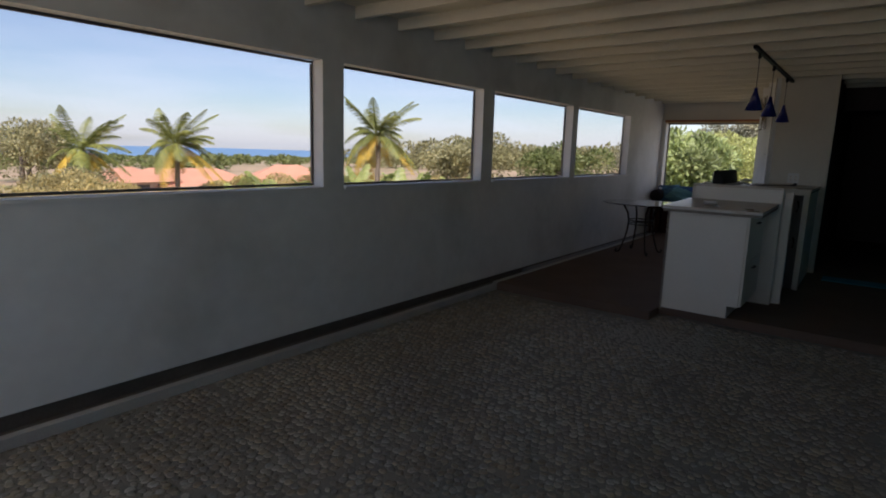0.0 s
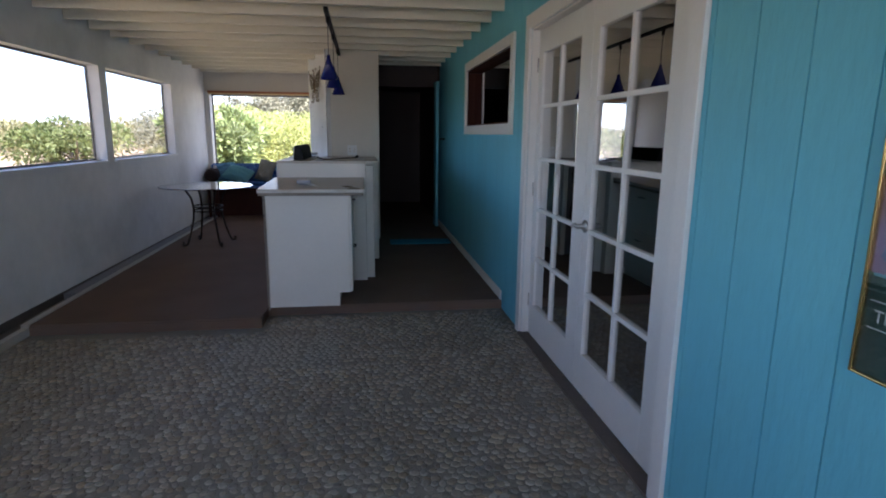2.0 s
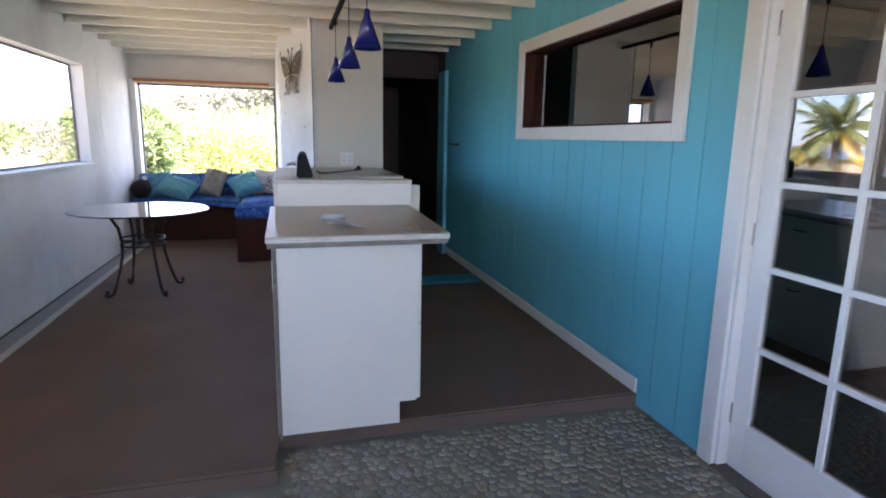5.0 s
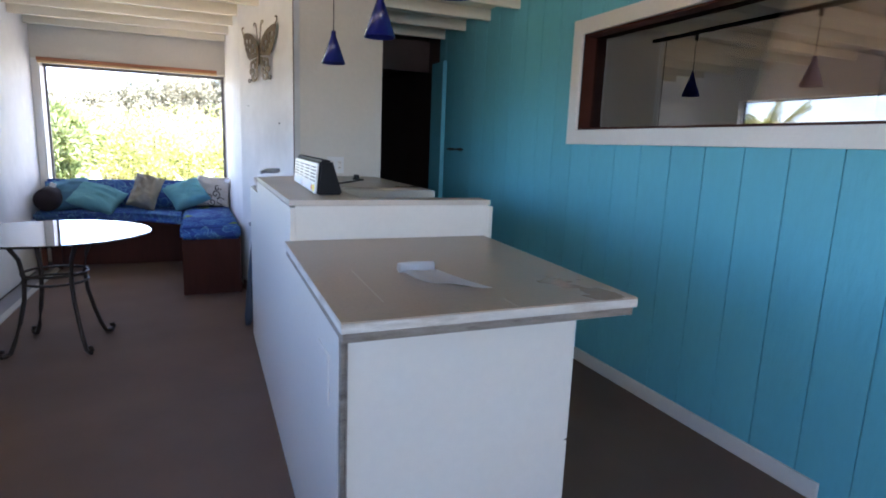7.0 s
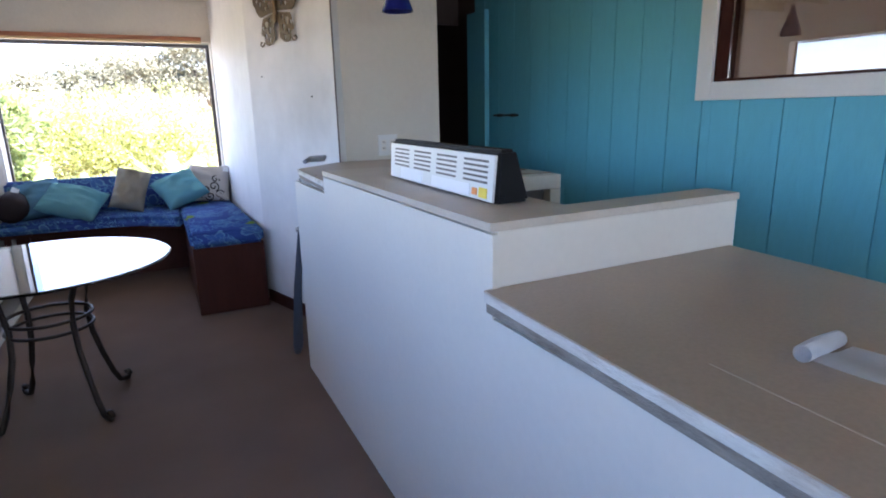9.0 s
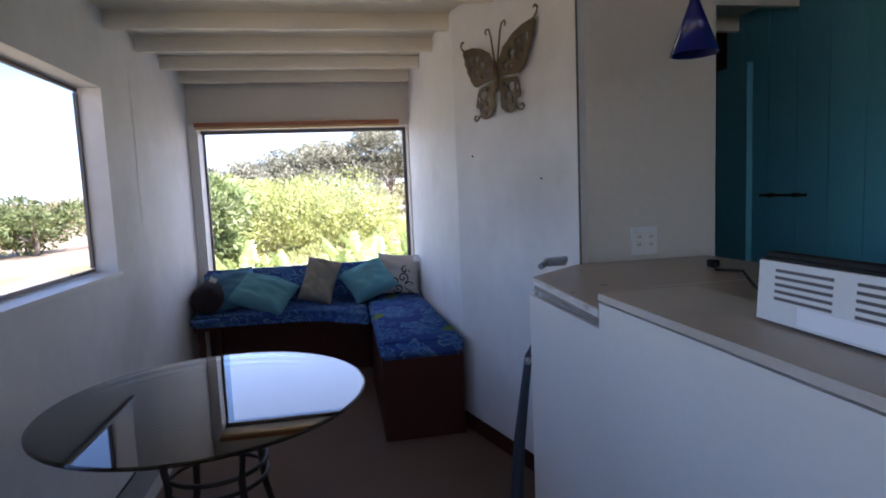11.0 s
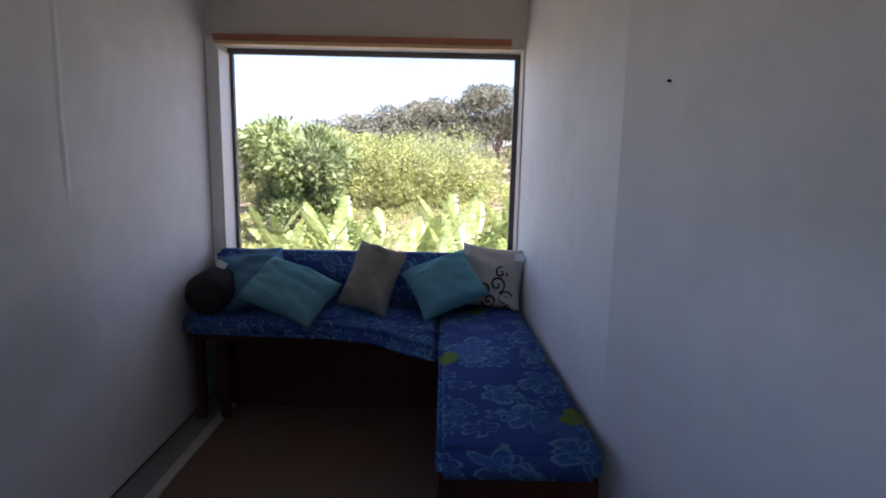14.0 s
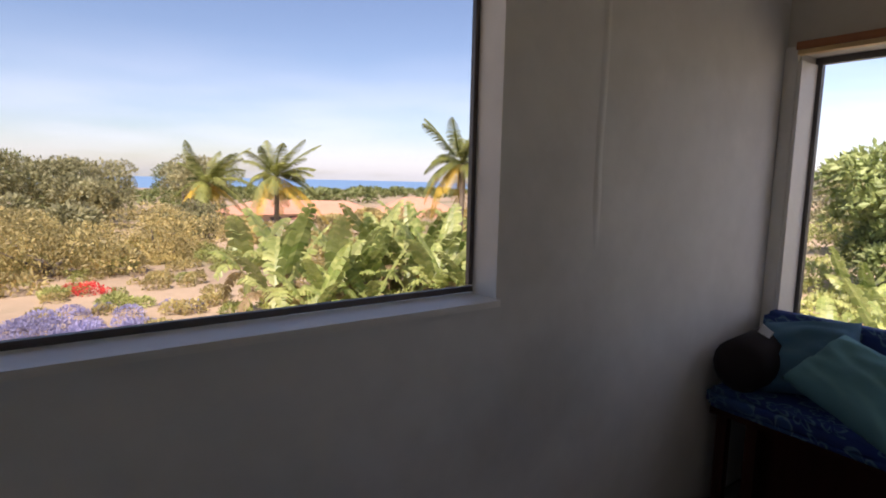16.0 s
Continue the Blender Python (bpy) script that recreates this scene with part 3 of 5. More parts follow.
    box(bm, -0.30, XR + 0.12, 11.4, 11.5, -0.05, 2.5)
    solid("wall_hall", bm, "hall", "brown hallway walls, colour darkened to stand in for shade", kind="structure")
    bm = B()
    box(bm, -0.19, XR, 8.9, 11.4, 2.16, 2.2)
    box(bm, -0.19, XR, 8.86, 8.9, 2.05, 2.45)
    solid("ceiling_hall", bm, "hall", "low brown hallway ceiling, colour darkened to stand in for shade", kind="structure")
    # ceiling: deck and rafters in one
    bm = B()

    def slab(y0, y1, h0, h1, x0=XL, x1=XR):
        vs = [bm.verts.new(p) for p in ((x0, y0, ceil_z(x0) + h0), (x1, y0, ceil_z(x1) + h0), (x1, y1, ceil_z(x1) + h0), (x0, y1, ceil_z(x0) + h0),
                                        (x0, y0, ceil_z(x0) + h1), (x1, y0, ceil_z(x1) + h1), (x1, y1, ceil_z(x1) + h1), (x0, y1, ceil_z(x0) + h1))]
        for q in ((0, 3, 2, 1), (4, 5, 6, 7), (0, 1, 5, 4), (1, 2, 6, 5), (2, 3, 7, 6), (3, 0, 4, 7)):
            bm.faces.new([vs[k] for k in q])

    slab(YS, YG + 0.1, 0.085, 0.12)
    y = RAFTER0
    while y > YS:
        slab(y - 0.019, y + 0.019, 0.0, 0.084)
        y -= RAFTER
    solid("ceiling", bm, "ceil", "low cream painted ceiling with closely set rafters", kind="structure")
    bm = B()
    box(bm, XB - 0.75, XR + 5.2, YS - 0.2, YG + 0.45, 2.52, 2.60)
    solid("roof", bm, "greyroof", "flat roof deck", kind="structure")
    bm = B()
    y = YG + 0.3
    while y > YS:
        box(bm, XB - 0.72, XB - 0.001, y - 0.02, y + 0.02, 2.40, 2.519)
        y -= 0.61
    solid("eave_rafters", bm, "eave", "brown wooden rafter tails under the eave", kind="structure")
    # wall behind the walker
    bm = B()
    box(bm, XB, -2.42, YS - 0.12, YS, -0.05, 2.5)
    box(bm, 0.22, XR + 0.15, YS - 0.12, YS, -0.05, 2.5)
    box(bm, -2.42, 0.22, YS - 0.12, YS, -0.05, 0.98)
    box(bm, -2.42, 0.22, YS - 0.12, YS, 2.02, 2.5)
    solid("wall_south", bm, "wall", "off-white wall", kind="structure")


RAFTER0, RAFTER = 9.855, 0.455
structure()


# ---- blue wall, its door and window ----
DOOR = (2.19, 4.055, 0.0, 2.045)        # opening: y, y, z, z
BWIN = (4.535, 6.325, 1.463, 2.012)


def blue_wall():
    t0 = XR + 0.006
    bm = B()

    def wall(y0, y1, z0, z1):
        box(bm, t0, XR + 0.13, y0, y1, z0, z1)

    wall(YS, DOOR[0], -0.05, 2.5)
    wall(DOOR[1], BWIN[0], -0.05, 2.5)
    wall(DOOR[0], DOOR[1], DOOR[3], 2.5)
    wall(BWIN[0], BWIN[1], -0.05, BWIN[2])
    wall(BWIN[0], BWIN[1], BWIN[3], 2.5)
    wall(BWIN[1], 8.58, -0.05, 2.5)
    w = solid("wall_east", bm, "blue", "blue painted board wall", kind="structure")
    # boards
    step = 0.205
    y = 1.46 - 19 * step
    k = 0
    while y < 8.58:
        y0, y1 = max(YS, y + 0.003), min(y + step - 0.002, 8.58)
        cuts = []
        for (a, b, c, d) in (DOOR, BWIN):
            if y1 > a and y0 < b:
                cuts.append((a, b, c, d))
        pieces = [(y0, y1, 0.0 if y1 < STEP_R else FZ, 2.42)]
        for a, b, c, d in cuts:
            nxt = []
            for p0, p1, z0, z1 in pieces:
                if p0 < a:
                    nxt.append((p0, a - 0.001, z0, z1))
                if p1 > b:
                    nxt.append((b + 0.001, p1, z0, z1))
                q0, q1 = max(p0, a), min(p1, b)
                if q1 - q0 > 0.004:
                    if c > z0 + 0.02:
                        nxt.append((q0, q1, z0, c))
                    nxt.append((q0, q1, d, z1))
            pieces = nxt
        s = B()
        for p0, p1, z0, z1 in pieces:
            if p1 - p0 > 0.003:
                box(s, XR, t0 - 0.001, p0, p1, z0, z1)
        if len(s.verts):
            part("board", s, "blue", w)
        else:
            s.free()
        y += step
        k += 1
    bm = B()
    box(bm, XR - 0.014, XR - 0.001, STEP_R, 8.56, FZ, FZ + 0.075, 0.003)
    solid("baseboard", bm, "white", "white painted baseboard on the blue wall", kind="structure")
    # rooms behind
    bm = B()
    x0, x1, y0, y1 = XR + 0.131, XR + 4.6, -0.5, 7.4
    box(bm, x1, x1 + 0.1, y0, y1, -0.1, 2.45)
    # out-of-view opening added in the south wall so skylight brightens the room
    box(bm, x0, x0 + 0.8, y0 - 0.1, y0, -0.1, 2.45)
    box(bm, x1 - 0.5, x1, y0 - 0.1, y0, -0.1, 2.45)
    box(bm, x0 + 0.8, x1 - 0.5, y0 - 0.1, y0, -0.1, 0.9)
    box(bm, x0 + 0.8, x1 - 0.5, y0 - 0.1, y0, 2.1, 2.45)
    box(bm, x0, x1, y1, y1 + 0.1, -0.1, 2.45)
    box(bm, x0, x1, y0, y1, 2.45, 2.5)
    solid("wall_room", bm, "room", "tan walls of the room behind the glass, with an added unseen opening", kind="structure")
    bm = B()
    box(bm, x0, x1, y0, y1, -0.1, 0.0)
    solid("floor_room", bm, "roomwood", "dark floor of the room behind the glass", kind="structure")


def casing(t, y0, y1, z0, z1, w, material="white", bottom=True):
    """Flat boards round an opening, on the blue wall."""
    x0, x1 = XR - 0.022, XR - 0.001
    for a in ((y0 - w, y0, z0 if not bottom else z0 - w, z1 + w), (y1, y1 + w, z0 if not bottom else z0 - w, z1 + w), (y0, y1, z1, z1 + w)) + (((y0, y1, z0 - w, z0),) if bottom else ()):
        s = B()
        box(s, x0, x1, a[0], a[1], a[2], a[3], 0.004)
        part("casing", s, material, t)
    s = B()
    for a in ((y0, y0 + 0.012), (y1 - 0.012, y1)):
        box(s, XR - 0.001, XR + 0.125, a[0], a[1], z0, z1)
    box(s, XR - 0.001, XR + 0.125, y0 + 0.012, y1 - 0.012, z1 - 0.012, z1)
    if bottom:
        box(s, XR - 0.001, XR + 0.125, y0 + 0.012, y1 - 0.012, z0, z0 + 0.012)
    part("jamb", s, material if bottom is False else "mahog", t)


def french_door(y0, y1, py0, py1, name, handle_y, sgn):
    d = thing(name, "white French door of ten panes, closed", "door")
    d["kind"] = "structure"
    z0, z1, pz0, pz1 = 0.012, 2.03, 0.229, 1.888
    xa, xb = XR + 0.045, XR + 0.085
    s = B()
    box(s, xa, xb, y0, py0, z0, z1, 0.003)
    box(s, xa, xb, py1, y1, z0, z1, 0.003)
    box(s, xa, xb, py0, py1, z0, pz0, 0.003)
    box(s, xa, xb, py0, py1, pz1, z1, 0.003)
    part("door_frame", s, "white", d)
    s = B()
    m = 0.022
    ym = (py0 + py1) / 2
    box(s, xa + 0.004, xb - 0.004, ym - m / 2, ym + m / 2, pz0, pz1)
    ph = (pz1 - pz0) / 5
    for r in range(1, 5):
        z = pz0 + r * ph
        for a, b in ((py0, ym - m / 2), (ym + m / 2, py1)):
            box(s, xa + 0.003, xb - 0.003, a, b, z - m / 2, z + m / 2)
    part("muntins", s, "white", d)
    for r in range(5):
        for a, b in ((py0, ym - m / 2), (ym + m / 2, py1)):
            s = B()
            box(s, xa + 0.018, xa + 0.022, a, b, pz0 + r * ph + (m / 2 if r else 0), pz0 + (r + 1) * ph - (m / 2 if r < 4 else 0))
            part("pane", s, "doorglass", d)
    if handle_y:
        s = B()
        lathe(s, (0, 0, 0), [(0.0, 0.0), (0.034, 0.0), (0.034, 0.004), (0.028, 0.010), (0.016, 0.014), (0.012, 0.02), (0.012, 0.046), (0.0, 0.048)], 24)
        bmesh.ops.transform(s, matrix=Matrix.Translation((xa, handle_y, 0.915)) @ Matrix.Rotation(radians(-90), 4, "Y"), verts=s.verts)
        tube(s, [(xa - 0.045, handle_y - 0.006, 0.915), (xa - 0.048, handle_y + sgn * 0.03, 0.921), (xa - 0.046, handle_y + sgn * 0.06, 0.916), (xa - 0.040, handle_y + sgn * 0.080, 0.904), (xa - 0.034, handle_y + sgn * 0.088, 0.908)], [0.011, 0.009, 0.008, 0.008, 0.005], 12)
        part("door_handle", s, "metal", d, "brushed nickel lever handle", smooth=True)
    s = B()
    for z in (0.25, 1.02, 1.82):
        yy = y1 + 0.004 if name == "door_1" else y0 - 0.004
        tube(s, [(xa - 0.004, yy, z - 0.045), (xa - 0.004, yy, z + 0.045)], 0.006, 8)
    part("hinge", s, "metal", d, "small steel hinges")


def doors():
    t = thing("door_casing", "white painted door casing", "")
    t["kind"] = "structure"
    casing(t, DOOR[0], DOOR[1], 0.0, DOOR[3], 0.088, bottom=False)
    french_door(3.160, DOOR[1] - 0.014, 3.312, 3.958, "door_1", None, 1)
    french_door(DOOR[0] + 0.014, 3.155, 2.405, 3.074, "door_2", 3.115, 1)
    s = B()
    box(s, XR - 0.03, XR + 0.12, DOOR[0] + 0.001, DOOR[1] - 0.001, -0.004, 0.010)
    solid("threshold", s, "dark", "dark door threshold", kind="structure")
    w = thing("window_6", "interior window in the blue wall with a broad white casing", "")
    w["kind"] = "structure"
    casing(w, BWIN[0], BWIN[1], BWIN[2], BWIN[3], 0.084)
    s = B()
    box(s, XR + 0.075, XR + 0.08, BWIN[0] + 0.013, BWIN[1] - 0.013, BWIN[2] + 0.013, BWIN[3] - 0.013)
    part("pane", s, "doorglass", w)


blue_wall()
doors()


# ---- counter ----
def counter():
    c = thing("base_cabinet", "white kitchen base cabinet with two drawers and toe kick", "cabinet")
    s = B()
    x0, x1, y0, y1 = -1.108, -0.505, 4.61, 5.375
    prism(s, [(x0, y0), (x0 + 0.002, y1), (x1, y1), (x1, y0)], 0.175, 0.935)
    box(s, x0, -0.585, y0, y1, FZ, 0.1748)
    part("body", s, "cab", c)
    s = B()
    for k in range(3):
        box(s, x0 - 0.016 + 0.0055 * k, x0 - 0.0115 + 0.0055 * k, y0 - 0.010 + 0.003 * (k % 2), y0 + 0.02, FZ - 0.02, 0.935)
    part("edge_strip", s, "edge", c, "worn layered plywood edge")
    for z0, z1 in ((0.18, 0.545), (0.55, 0.925)):
        s = B()
        box(s, x1 + 0.001, x1 + 0.02, y0 + 0.01, y1 - 0.01, z0, z1, 0.003)
        dd = part("drawer", s, "cab", c)
        s = B()
        tube(s, [(x1 + 0.02, y0 + 0.3, z1 - 0.07), (x1 + 0.042, y0 + 0.31, z1 - 0.07), (x1 + 0.042, y0 + 0.39, z1 - 0.07), (x1 + 0.02, y0 + 0.4, z1 - 0.07)], 0.005)
        part("drawer_handle", s, "black", dd, "small dark bow handle", smooth=True)
    def lay(bm):
        """The worktop dips a little towards its free end."""
        for v in bm.verts:
            v.co.z += (v.co.y - 4.505) * 0.023 - 0.005
        return bm

    t = thing("worktop", "beige laminate worktop with worn chipped plywood edges on the base cabinet", "worktop")
    s = B()
    box(s, -1.145, -0.390, 4.505, 5.372, 0.9805, 0.984)
    part("top", lay(s), "laminate", t)
    s = B()
    box(s, -1.1452, -0.3898, 4.5048, 5.372, 0.959, 0.9802, 0.002)
    part("painted_edge", lay(s), "edgepaint", t, "chipped off-white painted edge band")
    s = B()
    box(s, -1.140, -0.395, 4.514, 5.372, 0.936, 0.9585, 0.002)
    part("edge", lay(s), "edge", t)
    # raised bar ledge that runs along the long side
    b = thing("bar_partition", "white half-height partition with a beige ledge, along the open side of the kitchen", "partition")
    s = B()
    v0 = [s.verts.new((-1.126, y, z)) for y, z in ((4.62, FZ - 0.02), (4.62, 0.934), (5.368, 0.934), (5.368, 1.113), (6.65, 1.113), (6.65, 1.045), (7.18, 1.045), (7.18, FZ - 0.02))]
    fc = s.faces.new(v0)
    g = bmesh.ops.extrude_face_region(s, geom=[fc])
    bmesh.ops.translate(s, vec=(0.0155, 0, 0), verts=[q for q in g["geom"] if isinstance(q, bmesh.types.BMVert)])
    part("side_panel", s, "cab", b, "long white painted side panel")
    s = B()
    box(s, -1.108, -1.02, 5.472, 6.648, FZ, 1.1185)
    part("side_core", s, "cab", b)
    s = B()
    box(s, -1.131, -1.1265, 4.715, 4.848, 0.700, 0.832, 0.0015)
    part("cover_plate", s, "cab", b, "blank white cover plate")
    s = B()
    box(s, -1.1095, -0.370, 5.376, 5.47, FZ, 1.1185, 0.004)
    part("end_panel", s, "cab", b)
    s = B()
    prism(s, [(-1.128, 5.374), (-0.368, 5.374), (-0.368, 5.475), (-0.86, 5.475), (-0.86, 6.65), (-1.128, 6.65)], 1.119, 1.137)
    part("ledge", s, "ledge", b)
    s = B()
    box(s, -0.40, -0.3, 5.476, 5.53, FZ, 1.10, 0.004)
    part("post", s, "cab", b)
    s = B()
    box(s, -0.98, -0.40, 5.5, 6.30, FZ, 0.30)
    box(s, -1.01, -0.98, 5.48, 6.35, FZ, 0.98)
    solid("appliance_gap_floor", s, "roomwood", "low dark plinth in the empty appliance bay", "plinth")
    # far cabinet with slanted corner
    f = thing("corner_cabinet", "white corner cabinet with clipped beige top against the wall", "cabinet")
    s = B()
    prism(s, [(-1.10, 6.655), (-0.25, 6.40), (-0.25, 7.455), (-0.83, 7.455), (-1.075, 7.20)], FZ, 1.054)
    part("body", s, "cab", f)
    s = B()
    prism(s, [(-1.128, 6.652), (-0.235, 6.34), (-0.235, 7.455), (-0.83, 7.455), (-1.10, 7.22)], 1.0945, 1.098)
    part("top", s, "laminate", f)
    s = B()
    prism(s, [(-1.1282, 6.652), (-0.235, 6.34), (-0.235, 7.455), (-0.83, 7.455), (-1.1002, 7.22)], 1.074, 1.0942)
    part("painted_edge", s, "edgepaint", f, "chipped off-white painted edge band")
    s = B()
    prism(s, [(-1.120, 6.655), (-0.24, 6.35), (-0.24, 7.452), (-0.835, 7.452), (-1.095, 7.215)], 1.0545, 1.0738)
    part("top_edge", s, "edge", f)
    s = B()
    box(s, -0.858, -0.238, 6.27, 6.335, 1.04, 1.097, 0.003)
    box(s, -0.29, -0.238, 6.27, 6.335, FZ, 1.039, 0.003)
    part("end_frame", s, "cab", f)
    s = B()
    box(s, -0.857, -0.291, 6.315, 6.33, FZ, 1.038)
    part("recess_panel", s, "greyboard", f)
    for z in (0.56, 0.93):
        s = B()
        tube(s, [(-0.330, 6.268, z - 0.045), (-0.328, 6.235, z - 0.05), (-0.318, 6.215, z), (-0.328, 6.235, z + 0.045), (-0.335, 6.268, z + 0.05)], 0.007, 8)
        part("catch", s, "black", f, "black loop catch", smooth=True)
    s = B()
    box(s, -1.106, -1.09, 7.185, 7.225, FZ, 1.05, 0.004)
    dr = part("corner_post", s, "cab", f)
    s = B()
    lathe(s, (0, 0, 0), [(0.0, 0.0), (0.006, 0.0), (0.006, 0.015), (0.014, 0.02), (0.012, 0.03), (0.0, 0.032)], 14)
    bmesh.ops.transform(s, matrix=Matrix.Translation((-1.106, 7.205, 0.80)) @ Matrix.Rotation(radians(-90), 4, "Y"), verts=s.verts)
    part("knob", s, "metal", dr, "round steel knob", smooth=True)


counter()


# ---- bistro table ----
def table():
    cx, cy, zt = -2.222, 7.31, 0.748
    t = thing("round_table", "round glass-topped table on curled wrought iron legs, on the carpet", "table")
    s = B()
    lathe(s, (cx, cy, zt), [(0.0, 0.0), (0.512, 0.0), (0.520, 0.004), (0.520, 0.008), (0.512, 0.012), (0.0, 0.012)], 64)
    part("tabletop", s, "tableglass", t, "round clear glass top with a polished edge", smooth=False)
    for k in range(4):
        a = radians(38 + 90 * k)
        ca, sa = math.cos(a), math.sin(a)
        prof = [(0.20, zt - 0.004), (0.26, zt - 0.006), (0.235, zt - 0.045), (0.185, 0.62), (0.165, 0.50), (0.175, 0.38), (0.205, 0.26), (0.24, 0.15), (0.268, 0.09), (0.292, FZ + 0.012),
                (0.312, FZ + 0.012), (0.324, FZ + 0.028), (0.315, FZ + 0.045), (0.300, FZ + 0.042)]
        s = B()
        tube(s, [(cx + r * ca, cy + r * sa, z) for r, z in prof[1:]], [0.0125] * 9 + [0.013] * 4, 8)
        part("leg", s, "iron", t, smooth=True)
    for r, z in ((0.165, 0.52), (0.165, 0.47)):
        s = B()
        n = 32
        tube(s, [(cx + r * math.cos(2 * math.pi * k / n), cy + r * math.sin(2 * math.pi * k / n), z) for k in range(n + 1)], 0.008, 6, caps=False)
        part("ring", s, "iron", t, smooth=True)
    s = B()
    n = 32
    tube(s, [(cx + 0.25 * math.cos(2 * math.pi * k / n), cy + 0.25 * math.sin(2 * math.pi * k / n), zt - 0.012) for k in range(n + 1)], 0.008, 6, caps=False)
    part("top_ring", s, "iron", t, smooth=True)


table()


# ---- window seat ----
ZS, ZC = 0.525, 0.61


def seat():
    b = thing("bench", "built-in mahogany brown L-shaped bench under the window", "bench")
    s = B()
    box(s, -1.575, -1.13, 8.303, 9.40, FZ, ZS, 0.003)
    part("side_box", s, "mahog", b)
    s = B()
    prism(s, [(-2.82, 9.53), (-2.1, 9.53), (-1.88, 9.47), (-1.556, 9.20), (-1.556, 9.97), (-2.82, 9.97)], ZS - 0.03, ZS)
    part("seat_board", s, "mahog", b)
    s = B()
    box(s, -2.80, -2.76, 9.55, 9.59, FZ, ZS - 0.031)
    part("leg", s, "mahog", b)
    s = B()
    box(s, -2.68, -2.64, 9.55, 9.59, FZ, ZS - 0.031)
    part("leg", s, "mahog", b)
    s = B()
    box(s, -2.76, -1.56, 9.72, 9.75, FZ, ZS - 0.031)
    part("back_panel", s, "mahog", b)

    def cushion(name, pts, z0, z1, label):
        s = B()
        prism(s, pts, z0, z1)
        bmesh.ops.bevel(s, geom=list(s.edges), offset=0.022, segments=3, affect="EDGES")
        solid(name, s, "fabric", label, "cushion", smooth=True)

    cushion("seat_cushion", [(-2.835, 9.50), (-2.10, 9.50), (-1.88, 9.44), (-1.68, 9.27), (-1.585, 9.14), (-1.585, 9.97), (-2.835, 9.97)], ZS, ZC, "long blue tropical-print seat cushion on the bench")
    cushion("seat_cushion", [(-1.585, 8.28), (-1.125, 8.28), (-1.16, 9.95), (-1.58, 9.95)], ZS, ZC + 0.02, "blue tropical-print cushion on the side arm of the bench")
    cushion("back_cushion", [(-2.80, 9.86), (-1.17, 9.86), (-1.17, 9.965), (-2.80, 9.965)], ZC + 0.002, 0.885, "blue tropical-print backrest cushion leaning at the window sill")


seat()


def pillow(name, label, material, centre, size, tilt, spin, yaw=0, thick=0.13, wrinkle=0.006):
    """A stuffed square cushion: two bulging faces with pointed corners, standing on a corner or a side."""
    n = 26
    s = B()
    w, h = size
    grid = {}
    for side in (1, -1):
        for i in range(n + 1):
            for j in range(n + 1):
                u, v = -1 + 2 * i / n, -1 + 2 * j / n
                if side == -1 and (i in (0, n) or j in (0, n)):
                    grid[side, i, j] = grid[1, i, j]
                    continue
                pinch = 1 - 0.09 * (1 - abs(u) ** 2) * abs(v) ** 3 - 0.0
                pinch2 = 1 - 0.09 * (1 - abs(v) ** 2) * abs(u) ** 3
                b = max(0.0, (1 - u ** 4) * (1 - v ** 4)) ** 0.5
                wr = wrinkle * noise.noise(Vector((u * 2.2 + v, v * 3.5 + centre[0] * 9, side + centre[1] * 3))) * 2 * b
                wr += wrinkle * 0.45 * noise.noise(Vector((u * 1.5 + 0.6 * v, v * 11 + 1.5 * u, side * 5 + centre[0] * 7))) * b ** 0.6
                grid[side, i, j] = s.verts.new((u * w / 2 * pinch2, v * h / 2 * pinch, side * thick / 2 * b * (0.92 + 0.08 * math.cos(3 * u)) + wr))
    for side in (1, -1):
        for i in range(n):
            for j in range(n):
                q = [grid[side, i, j], grid[side, i + 1, j], grid[side, i + 1, j + 1], grid[side, i, j + 1]]
                if len(set(q)) == 4:
                    s.faces.new(q if side == 1 else q[::-1])
    m = Matrix.Translation(centre) @ Matrix.Rotation(radians(yaw), 4, "Z") @ Matrix.Rotation(radians(90 - tilt), 4, "X") @ Matrix.Rotation(radians(spin), 4, "Z")
    bmesh.ops.transform(s, matrix=m, verts=s.verts)
    return solid(name, s, material, label, "pillow", smooth=True), m


